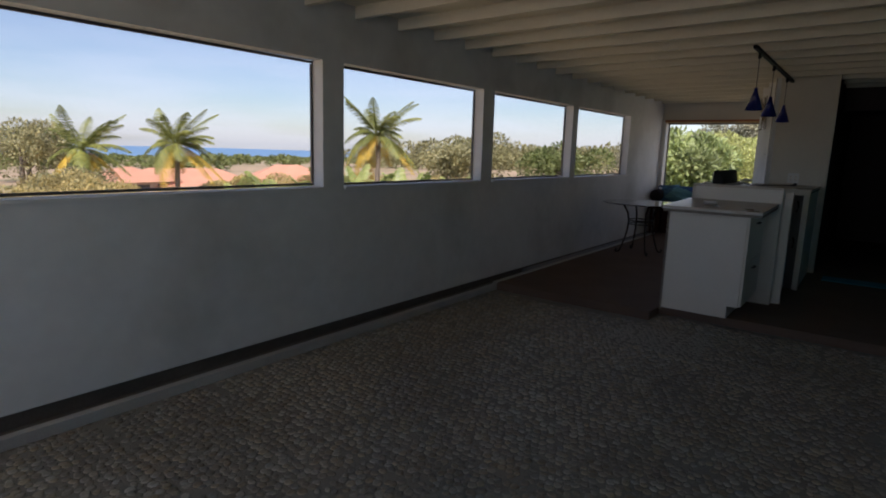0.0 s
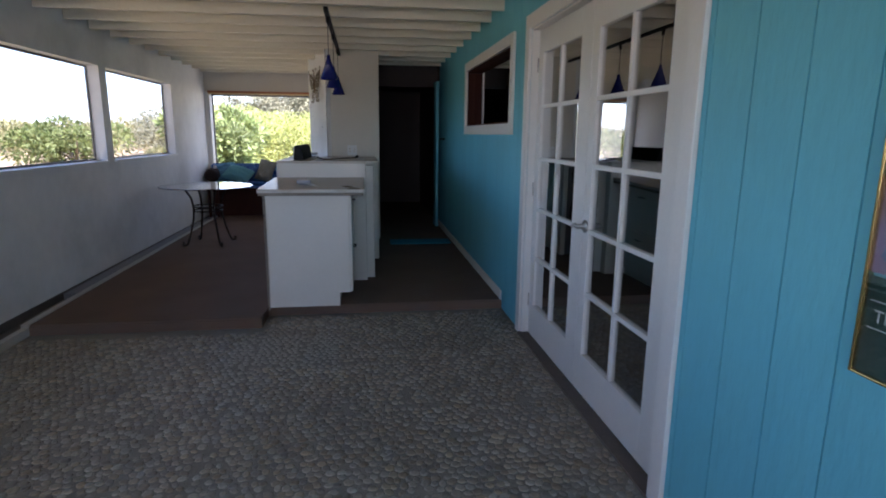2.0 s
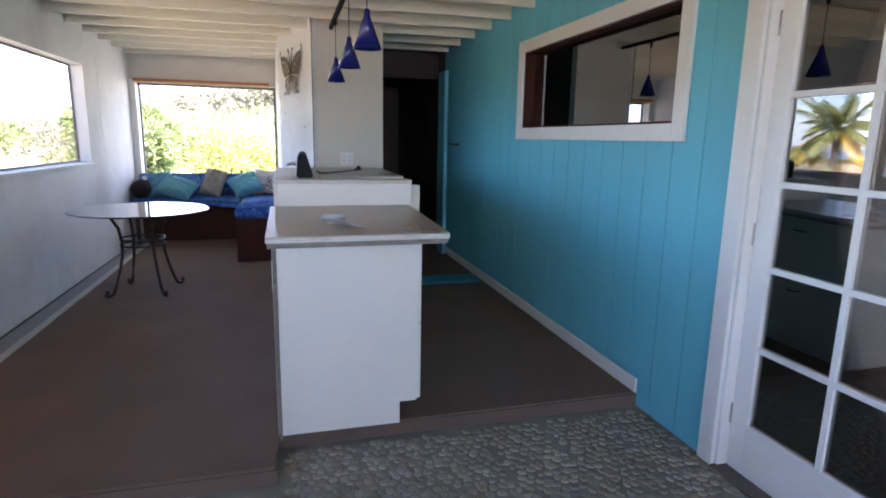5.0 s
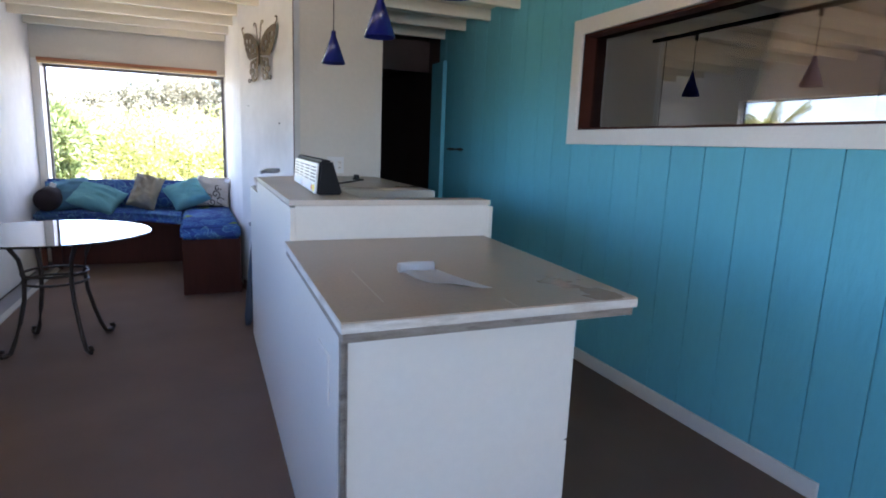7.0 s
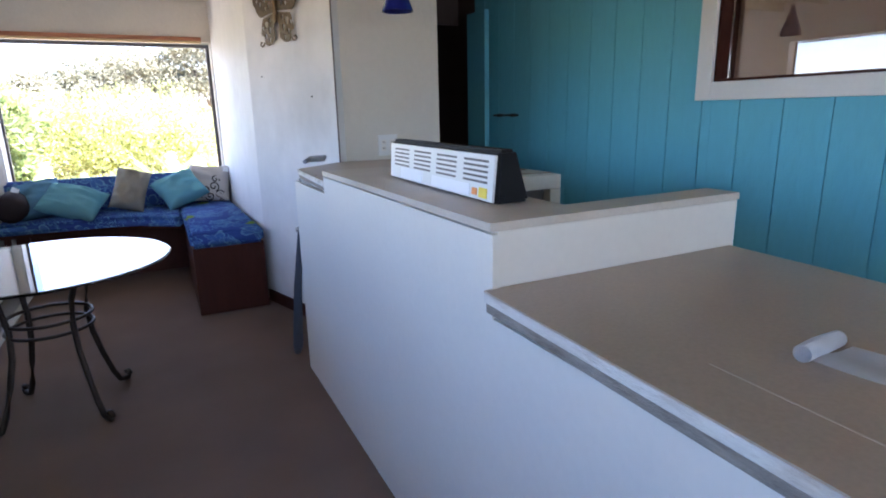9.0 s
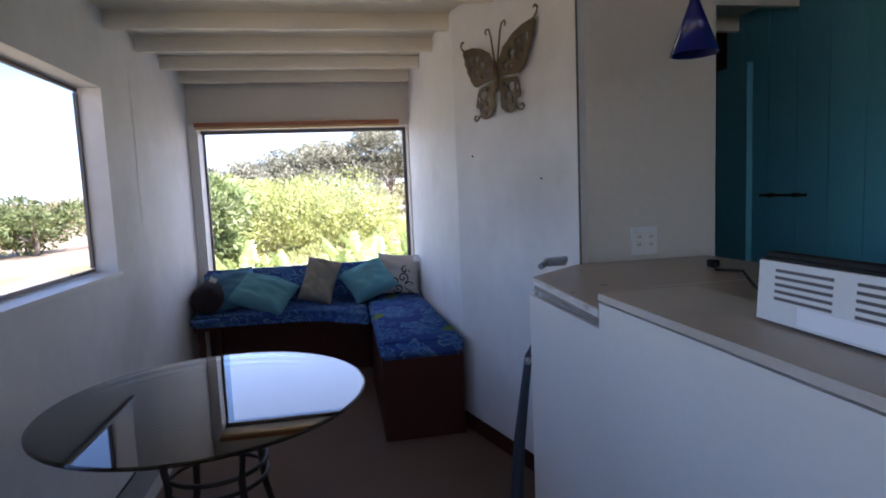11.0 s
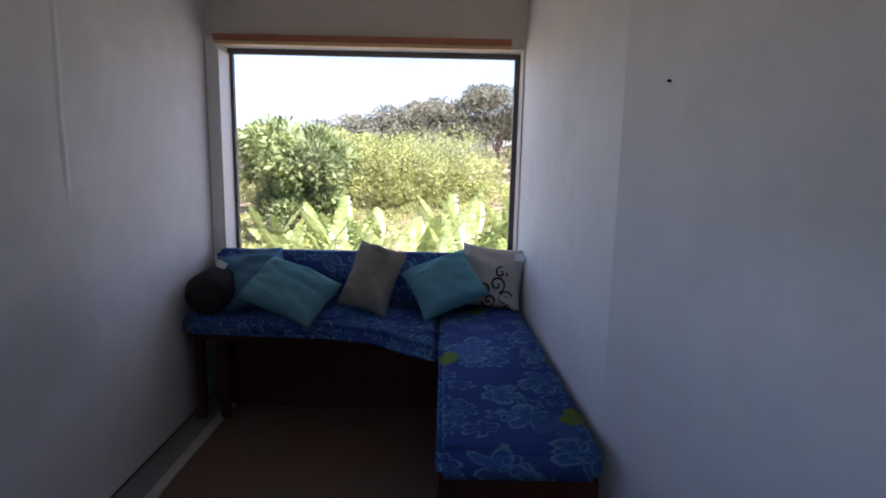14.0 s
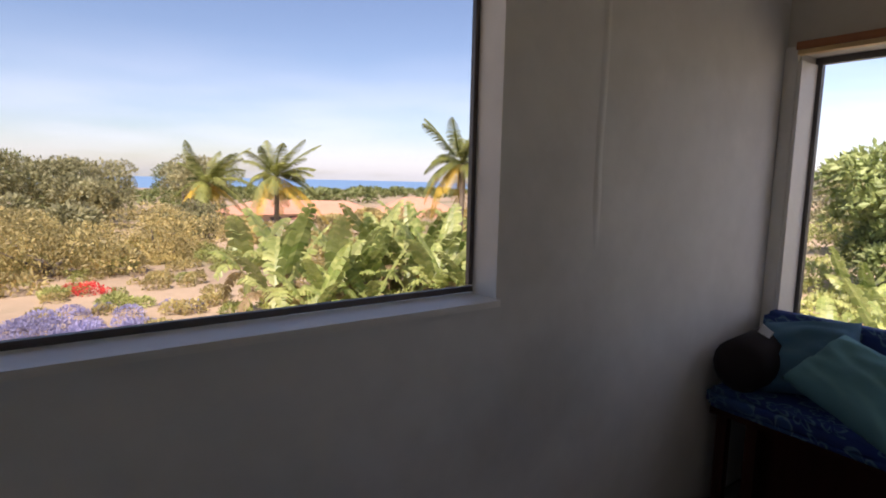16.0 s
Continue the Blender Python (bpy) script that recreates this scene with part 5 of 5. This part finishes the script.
def frond_mesh(length, droop, lift, pairs=44, width=0.5):
    """One palm frond along +x: rib and leaflets. Returns vertices and faces."""
    v, f = [], []
    rib = []
    for k in range(13):
        u = k / 12
        rib.append(Vector((length * u * (1 - 0.18 * u * droop), 0, lift * length * u - droop * length * u * u)))
    for k, p in enumerate(rib):
        w = 0.05 * (1 - k / 13) + 0.01
        v += [p + Vector((0, w, 0)), p + Vector((0, -w, 0)), p + Vector((0, 0, 0.6 * w))]
    for k in range(12):
        a, b = 3 * k, 3 * k + 3
        f += [(a, b, b + 2, a + 2), (a + 2, b + 2, b + 1, a + 1)]
    for k in range(pairs):
        u = 0.14 + 0.86 * k / pairs
        i = min(11, int(u * 12))
        p = rib[i].lerp(rib[i + 1], u * 12 - i)
        d = (rib[i + 1] - rib[i]).normalized()
        ln = width * length * 0.42 * (math.sin(math.pi * min(1, 0.18 + 0.82 * u)) ** 0.6) + 0.05
        for sg in (-1, 1):
            tip = p + d * ln * 0.55 + Vector((0, sg * ln * 0.75, -ln * (0.30 + 0.25 * rng.random())))
            w = d * 0.040 * length * 0.22
            m = p.lerp(tip, 0.5) + Vector((0, 0, ln * 0.07))
            n = len(v)
            v += [p - w, p + w, m + w, tip, m - w]
            f += [(n, n + 1, n + 2, n + 4), (n + 4, n + 2, n + 3)]
    return v, f


def palm(x, y, crown_z, r, old=5, fronds=17, label=""):
    g = ground_z(x, y)
    t = thing("palm_tree", label, "palm tree")
    s = B()
    hs = crown_z - g
    tube(s, [(x - 0.3, y, g - 0.2), (x - 0.1, y, g + hs * 0.3), (x + 0.05, y, g + hs * 0.7), (x, y, crown_z)], [0.045 * r + 0.08, 0.04 * r + 0.05, 0.035 * r + 0.04, 0.05 * r + 0.04], 10)
    part("trunk", s, "bark", t, smooth=True)
    for k in range(fronds + old):
        isold = k >= fronds
        lift = 1.45 - 1.4 * (k / fronds) if not isold else -0.1
        droop = 0.35 + 0.45 * (k / fronds) if not isold else 0.75
        v, f = frond_mesh(r * (0.68 + 0.42 * rng.random()), droop, min(1.25, lift) + 0.35 * (rng.random() - 0.5), width=0.62)
        a = k * 2.399 + rng.random() * 0.9
        m = Matrix.Translation((x, y, crown_z)) @ Matrix.Rotation(a, 4, "Z")
        raw("frond", [m @ p + Vector((0, 0.15, 0.0)) * (p.length ** 2 / r) for p in v], f, "frond_old" if isold else "frond", t, label="yellowed hanging frond" if isold else "")
    return t


def banana_leaf(length, lift, droop):
    """A broad leaf torn into strips along its rib."""
    v, f = [], []
    n = 15

    def rib(u):
        return Vector((length * u * (1 - 0.25 * u * droop), 0, lift * length * u - droop * length * u * u))

    for k in range(n):
        u0, u1 = k / n, (k + 1) / n
        i = len(v)
        v += [rib(u0) + Vector((0, 0.012, 0.004)), rib(u0) - Vector((0, 0.012, -0.004)), rib(u1) - Vector((0, 0.009, -0.004)), rib(u1) + Vector((0, 0.009, 0.004))]
        f.append((i, i + 1, i + 2, i + 3))
    for side in (1, -1):
        u = 0.14
        while u < 0.985:
            du = 0.025 + 0.05 * rng.random()
            a, b = rib(u), rib(min(1, u + du))
            um = (u - 0.12) / 0.88
            w = length * 0.20 * (max(0.0, math.sin(math.pi * min(1, um) ** 0.75)) ** 0.6 + 0.06)
            sag = w * (0.15 + 0.3 * rng.random())
            adv = (b - a) * (0.7 + 0.35 * rng.random())
            mid = Vector((0, side * w * 0.55, w * 0.16 - sag * 0.2))
            tip = Vector((0, side * w, -sag + 0.1 * w))
            i = len(v)
            v += [a, b, b + mid + adv * 0.5, a + mid + adv * 0.5, b + tip + adv, a + tip + adv * 1.2]
            f += [(i, i + 1, i + 2, i + 3), (i + 3, i + 2, i + 4, i + 5)]
            u += du * (1.0 if rng.random() < 0.75 else 1.25)
    return v, f


def banana_plant(h, big=1.0):
    t = thing("banana_plant", "leafy banana plant with broad torn leaves", "plant", "banana plants behind the window")
    s = B()
    tube(s, [(0, 0, -0.1), (0.03, 0, h * 0.5), (0, 0, h)], [0.14, 0.11, 0.07], 10)
    part("stem", s, "leaf_banana", t, smooth=True)
    for k in range(9):
        v, f = banana_leaf((1.25 + 0.6 * rng.random()) * big, 1.75 - 0.17 * k + 0.45 * rng.random(), 0.6 + 0.08 * k)
        m = Matrix.Translation((0, 0, h * 0.96)) @ Matrix.Rotation(k * 2.399 + 0.4 * rng.random(), 4, "Z")
        raw("leaf", [m @ p for p in v], f, "leaf_banana" if k < 7 else "leaf_dry", t, label="" if k < 7 else "dry brown hanging leaf", smooth=False)
    return t


def planting():
    # bananas below the picture window and beside the lanai
    a, b, c = banana_plant(0.35, 0.75), banana_plant(0.3, 0.6), banana_plant(0.5, 0.8)
    d, e = banana_plant(0.9, 0.9), banana_plant(1.1, 0.9)
    for t, (x, y) in ((a, (-2.0, 22.5)), (b, (-0.2, 21.5)), (c, (-4.6, 23.6))):
        t.location = (x, y, ground_z(x, y))
    spots = [(-8.0 + 14 * rng.random(), 19.0 + 10 * rng.random()) for _ in range(66)]
    for t, (x, y) in ((d, (-17.0, 15.5)), (e, (-18.5, 18.0))):
        t.location = (x, y, ground_z(x, y))
    west = [(-21.0 + 7.0 * rng.random(), 12.5 + 8.0 * rng.random()) for _ in range(30)]
    for i, (x, y) in enumerate(west):
        q = 0.85 + 0.45 * rng.random()
        copy_thing((d, e)[i % 2], Matrix.Translation((x, y, ground_z(x, y))) @ Matrix.Rotation(rng.random() * 6.28, 4, "Z") @ Matrix.Diagonal((q, q, q, 1)))
    for i, (x, y) in enumerate(spots):
        s = 0.7 + 0.6 * rng.random()
        copy_thing((a, b, c)[i % 3], Matrix.Translation((x, y, ground_z(x, y))) @ Matrix.Rotation(rng.random() * 6.28, 4, "Z") @ Matrix.Diagonal((s, s, s, 1)))
    palm(-55.8, 20.3, 0.45, 3.9, fronds=24, label="coconut palm with yellowing lower fronds, beside the tile-roofed house")
    palm(-42.8, 22.0, 1.2, 3.5, fronds=26, label="tall coconut palm in front of the tile-roofed house")
    palm(-24.0, 24.7, 2.1, 2.7, fronds=22, old=9, label="coconut palm with many orange-yellow hanging fronds")
    # mango and shrubs seen through the picture window
    tree(-7.6, 31, 4.9, 2.1, "leaf_mango", "mango_tree", "dense dark green mango tree", 6500, 0.30, n=30)
    tree(-50, 17.0, 3.2, 2.6, "leaf_olive", "shrub_tree", "olive bush in front of the tile-roofed house", 7000, 0.22, n=16)
    tree(-7.4, 30.5, 3.0, 1.5, "leaf_mango", "mango_tree", "low dark green mango bush beside the taller one", 4000, 0.24, n=12)
    tree(-4.6, 46, 4.9, 4.5, "leaf_bright", "shrub_tree", "broad yellow-green shrubby tree in sun", 26000, 0.2, n=60)
    tree(-0.9, 47, 3.6, 3.2, "leaf_bright", "shrub_tree", "small yellow-green shrubby tree in sun", 9000, 0.2, n=18)
    tree(-11.5, 44, 4.4, 2.8, "leaf_olive", "shrub_tree", "olive green bushy tree", 9000, 0.22, n=18)
    tree(-9.4, 52, 5.2, 2.8, "leaf_bright", "shrub_tree", "pale green bushy tree", 9000, 0.22, n=18)
    for i, (x, y, h, r) in enumerate(((4.2, 86, 12.4, 3.4), (6.0, 88, 8.6, 3.4), (9.0, 87, 9.6, 3.4), (1.6, 87, 8.4, 3.6), (0.2, 88, 10.4, 3.6), (-3.5, 86, 10.0, 3.8), (-5.5, 85, 7.0, 3.4), (-7.5, 89, 9.8, 3.8), (-11.5, 87, 8.4, 3.8), (-15.5, 88, 7.6, 3.6),
                                      (-21, 92, 6.6, 4), (-28, 90, 6.2, 4), (13, 90, 8.5, 4))):
        tree(x, y, h, r, "leaf_gum", "eucalyptus", "tall grey-green gum tree in the far row", 7000, 0.34, n=30)
    for x, y in ((-34, 8), (-38, 13), (-31, 3), (-42, 5)):
        tree(x, y, 2.9, 3.0, "leaf_tan", "shrub_tree", "low wide olive-yellow bush on the slope", 9000, 0.16, n=18)
    # trees across the slope towards the sea
    for i, (x, y, h, r, l) in enumerate(((-75, 4, 7.5, 4.5, "leaf_olive"), (-80, 12, 7.0, 4.5, "leaf_olive"), (-72, -6, 6, 4, "leaf_dark"), (-85, 24, 7.5, 4.5, "leaf_olive"), (-90, -14, 7, 5, "leaf_olive"),
                                         (-60, -20, 6, 4, "leaf_dark"), (-88, 2, 8, 5, "leaf_dark"), (-92, 14, 7.5, 5, "leaf_olive"), (-82, -8, 7, 5, "leaf_olive"), (-96, 28, 7, 5, "leaf_dark"), (-70, 12, 5, 3.5, "leaf_olive"), (-52, -4, 3.6, 3.4, "leaf_bright"), (-46, 8, 3.4, 3.2, "leaf_olive"), (-38, 52, 5, 3.5, "leaf_olive"), (-27, 58, 5, 4, "leaf_dark"), (-44, 66, 6, 4.5, "leaf_olive"))):
        tree(x, y, h, r, l, "tree", "bushy tree on the slope towards the sea", 6000, 0.4, n=16)
    # low scrub, as masses
    def scrub(name, label, leaf, spots, count, size, squash=0.55):
        cs = [(x, y, ground_z(x, y) + h * 0.35) for x, y, h in spots]
        rs = [h * 0.9 for _, _, h in spots]
        v, f = leaves(cs, rs, count, size, squash)
        raw(name, v, f, leaf, label=label, category="shrubs", kind="stuff")

    def field(x0, x1, y0, y1, n, h0, h1):
        return [(x0 + (x1 - x0) * rng.random(), y0 + (y1 - y0) * rng.random(), h0 + (h1 - h0) * rng.random()) for _ in range(n)]

    scrub("scrub", "olive and yellow scrub on the slope", "leaf_tan", field(-60, -27, -25, 50, 120, 0.8, 1.9), 60000, 0.24)
    scrub("scrub_bright", "bright yellow-green scrub", "leaf_bright", field(-46, -31, -5, 45, 50, 0.6, 1.3) + field(-22, -15, 13, 24, 20, 0.4, 0.8), 40000, 0.17)
    scrub("low_plants", "low green plants under the window seat wall", "leaf_bright", field(-22, 6, 14, 30, 90, 0.5, 1.1), 50000, 0.18)
    scrub("scrub_behind", "bushes behind the banana plants", "leaf_bright", field(-14, 8, 29, 40, 80, 0.7, 1.3) + field(-18, 4, 44, 60, 60, 1.0, 1.7) + field(1, 10, 40, 74, 40, 0.4, 0.9), 60000, 0.16)
    scrub("far_scrub", "scrub between the window and the gum trees", "leaf_olive", field(-24, -4, 60, 84, 50, 1.2, 2.2) + field(-4, 14, 76, 84, 16, 0.6, 1.0), 40000, 0.3)
    scrub("gum_undergrowth", "grey-green growth at the foot of the gum trees", "leaf_gum", field(-30, 3, 82, 88, 50, 2.4, 4.8), 30000, 0.34, 0.9)
    scrub("far_woods", "far woods down to the sea", "leaf_dark", field(-420, -100, -160, 420, 460, 1.6, 3.6), 90000, 1.0)
    scrub("far_woods_north", "far woods", "leaf_olive", field(-110, 40, 98, 190, 130, 4, 7.5), 50000, 0.9)
    scrub("dry_grass", "dry grass and low weeds on the slope", "leaf_tan", field(-45, -13, -3, 26, 260, 0.25, 0.6), 90000, 0.11)
    scrub("weeds", "low green weeds in the dry grass", "leaf_bright", field(-36, -14, -1, 16, 60, 0.25, 0.7), 25000, 0.12)
    scrub("flowers", "red bougainvillea blossom", "flower", [(-27.5, 8.9, 0.6), (-28.4, 8.4, 0.45), (-27.2, 9.6, 0.3)], 900, 0.10)
    scrub("flower_bed", "pale lavender ground cover", "lavender", field(-24, -16, 5.5, 11.5, 40, 0.3, 0.55), 16000, 0.08)


def house(x, y, yaw, w, d, label, roof="roof", h=2.8, rise=2.0, base=None):
    t = thing("house", label, "house")
    g = ground_z(x, y) if base is None else base
    m = Matrix.Translation((x, y, g)) @ Matrix.Rotation(radians(yaw), 4, "Z")
    s = B()
    box(s, -w / 2, w / 2, -d / 2, d / 2, -0.5, h)
    bmesh.ops.transform(s, matrix=m, verts=s.verts)
    part("wall", s, "housewall", t)
    s = B()
    o = 0.6
    e = [s.verts.new(p) for p in ((-w / 2 - o, -d / 2 - o, h), (w / 2 + o, -d / 2 - o, h), (w / 2 + o, d / 2 + o, h), (-w / 2 - o, d / 2 + o, h))]
    r0, r1 = s.verts.new((-w / 2 + d / 2, 0, h + rise)), s.verts.new((w / 2 - d / 2, 0, h + rise))
    for q in ((e[0], e[1], r1, r0), (e[1], e[2], r1), (e[2], e[3], r0, r1), (e[3], e[0], r0), (e[3], e[2], e[1], e[0])):
        s.faces.new(q)
    bmesh.ops.transform(s, matrix=m, verts=s.verts)
    part("roof", s, roof, t)
    for k in range(3):
        s = B()
        xx = -w / 2 + (k + 0.7) * w / 3.4
        box(s, xx - 0.7, xx + 0.7, -d / 2 - 0.03, -d / 2 - 0.005, 0.9, 2.1)
        box(s, xx - 0.7, xx + 0.7, d / 2 + 0.005, d / 2 + 0.03, 0.9, 2.1)
        bmesh.ops.transform(s, matrix=m, verts=s.verts)
        part("window", s, "frame", t)


planting()
house(-70, 37, 70, 17, 9, "low house with a hipped terracotta tile roof", h=2.6, rise=2.0, base=-6.4)
house(-62, 47, 60, 12, 9, "wing of the house with a hipped terracotta tile roof", h=2.7, rise=2.3, base=-6.1)
house(-76, -4, 80, 12, 8, "distant house with a grey roof", "greyroof", h=2.6, rise=1.2, base=-6.0)
house(-70, 30, 95, 8, 7, "low outbuilding with a terracotta roof", h=2.4, rise=1.6, base=-5.6)


# ---- pebble floor ----
def pebbles(x0, x1, y0, y1, pitch=0.040):
    nx, ny = int((x1 - x0) / pitch), int((y1 - y0) / pitch)
    gx, gy = np.meshgrid(np.arange(nx), np.arange(ny))
    px = x0 + (gx + 0.5 + 0.5 * (gy % 2) + (rng.random(gx.shape) - 0.5) * 0.5) * pitch
    py = y0 + (gy + 0.5 + (rng.random(gx.shape) - 0.5) * 0.5) * pitch
    return np.stack([px.ravel(), py.ravel()], 1)


def pebble_verts(p, k=7):
    n = len(p)
    a0 = rng.random(n) * 6.28
    rx = 0.0175 + 0.0085 * rng.random(n)
    ry = rx * (0.68 + 0.3 * rng.random(n))
    hh = 0.0025 + 0.0018 * rng.random(n)
    rings = []
    for frac, z in ((1.0, -0.006), (0.93, 0.55), (0.55, 1.0)):
        for i in range(k):
            t = 2 * math.pi * i / k
            x, y = rx * frac * math.cos(t), ry * frac * math.sin(t)
            zz = hh * z if z > 0 else np.full(n, z)
            rings.append(np.stack([p[:, 0] + x * np.cos(a0) - y * np.sin(a0), p[:, 1] + x * np.sin(a0) + y * np.cos(a0), zz - 0.0045], 1))
    return np.stack(rings, 1)


def pebble_faces(k=7):
    f = []
    for r in range(2):
        for i in range(k):
            f.append((r * k + i, r * k + (i + 1) % k, (r + 1) * k + (i + 1) % k, (r + 1) * k + i))
    f.append(tuple(2 * k + i for i in range(k)))
    return f


def pebble_floor():
    p = pebbles(-2.69, XR - 0.01, -1.6, STEP_R - 0.02)
    keep = (p[:, 1] < STEP_L - 0.04) | (p[:, 0] > -1.11)
    # joints between the mesh-backed squares
    keep &= ((p[:, 0] + 1.105 + 50 * 0.305) % 0.305 > 0.014) & ((p[:, 1] + 50 * 0.305) % 0.305 > 0.008)
    p = p[keep]
    near = (np.abs(p[:, 0] + 0.9) < 0.33) & (np.abs(p[:, 1] - 3.9) < 0.28)
    single, rest = p[near][:300], np.concatenate([p[~near], p[near][300:]])
    v, base = pebble_verts(rest), pebble_faces()
    k = v.shape[1]
    faces = [tuple(i + n * k for i in q) for n in range(len(rest)) for q in base]
    bed = thing("pebble_bed", "grey river pebbles set in grout", "")
    bed["kind"] = "structure"
    raw("pebble_field", v.reshape(-1, 3), faces, "pebble", bed, kind="stuff", smooth=True)
    protos = []
    for i in range(8):
        vv = pebble_verts(np.zeros((1, 2)))[0]
        me = bpy.data.meshes.new("pebble")
        me.from_pydata([tuple(q) for q in vv], [], base)
        me.materials.append(M["pebble"])
        for q in me.polygons:
            q.use_smooth = True
        protos.append(me)
    for i, (x, y) in enumerate(single):
        o = new("pebble", protos[i % 8])
        o.parent = bed
        o.location = (x, y, 0)
        o.rotation_euler = (0, 0, rng.random() * 6.28)


pebble_floor()


# ---- daylight in the openings ----
def window_lamp(x, y, z, w, h, tilt_to, watts, tint=(0.74, 0.87, 1.0)):
    l = new("window_light", bpy.data.lights.new("window_light", "AREA"))
    l.data.shape, l.data.size, l.data.size_y = "RECTANGLE", w, h
    l.data.energy = watts
    l.data.color = tint
    l.matrix_world = look((x, y, z), tilt_to)


window_lamp(-1.98, YG + 0.06, 1.4, 1.5, 1.1, (-1.98, 0, 1.3), 1.0, (1.0, 0.97, 0.88))
window_lamp(-1.1, YS - 0.14, 1.5, 2.6, 1.0, (-1.1, 5, 1.2), 6, (0.90, 0.94, 0.98))
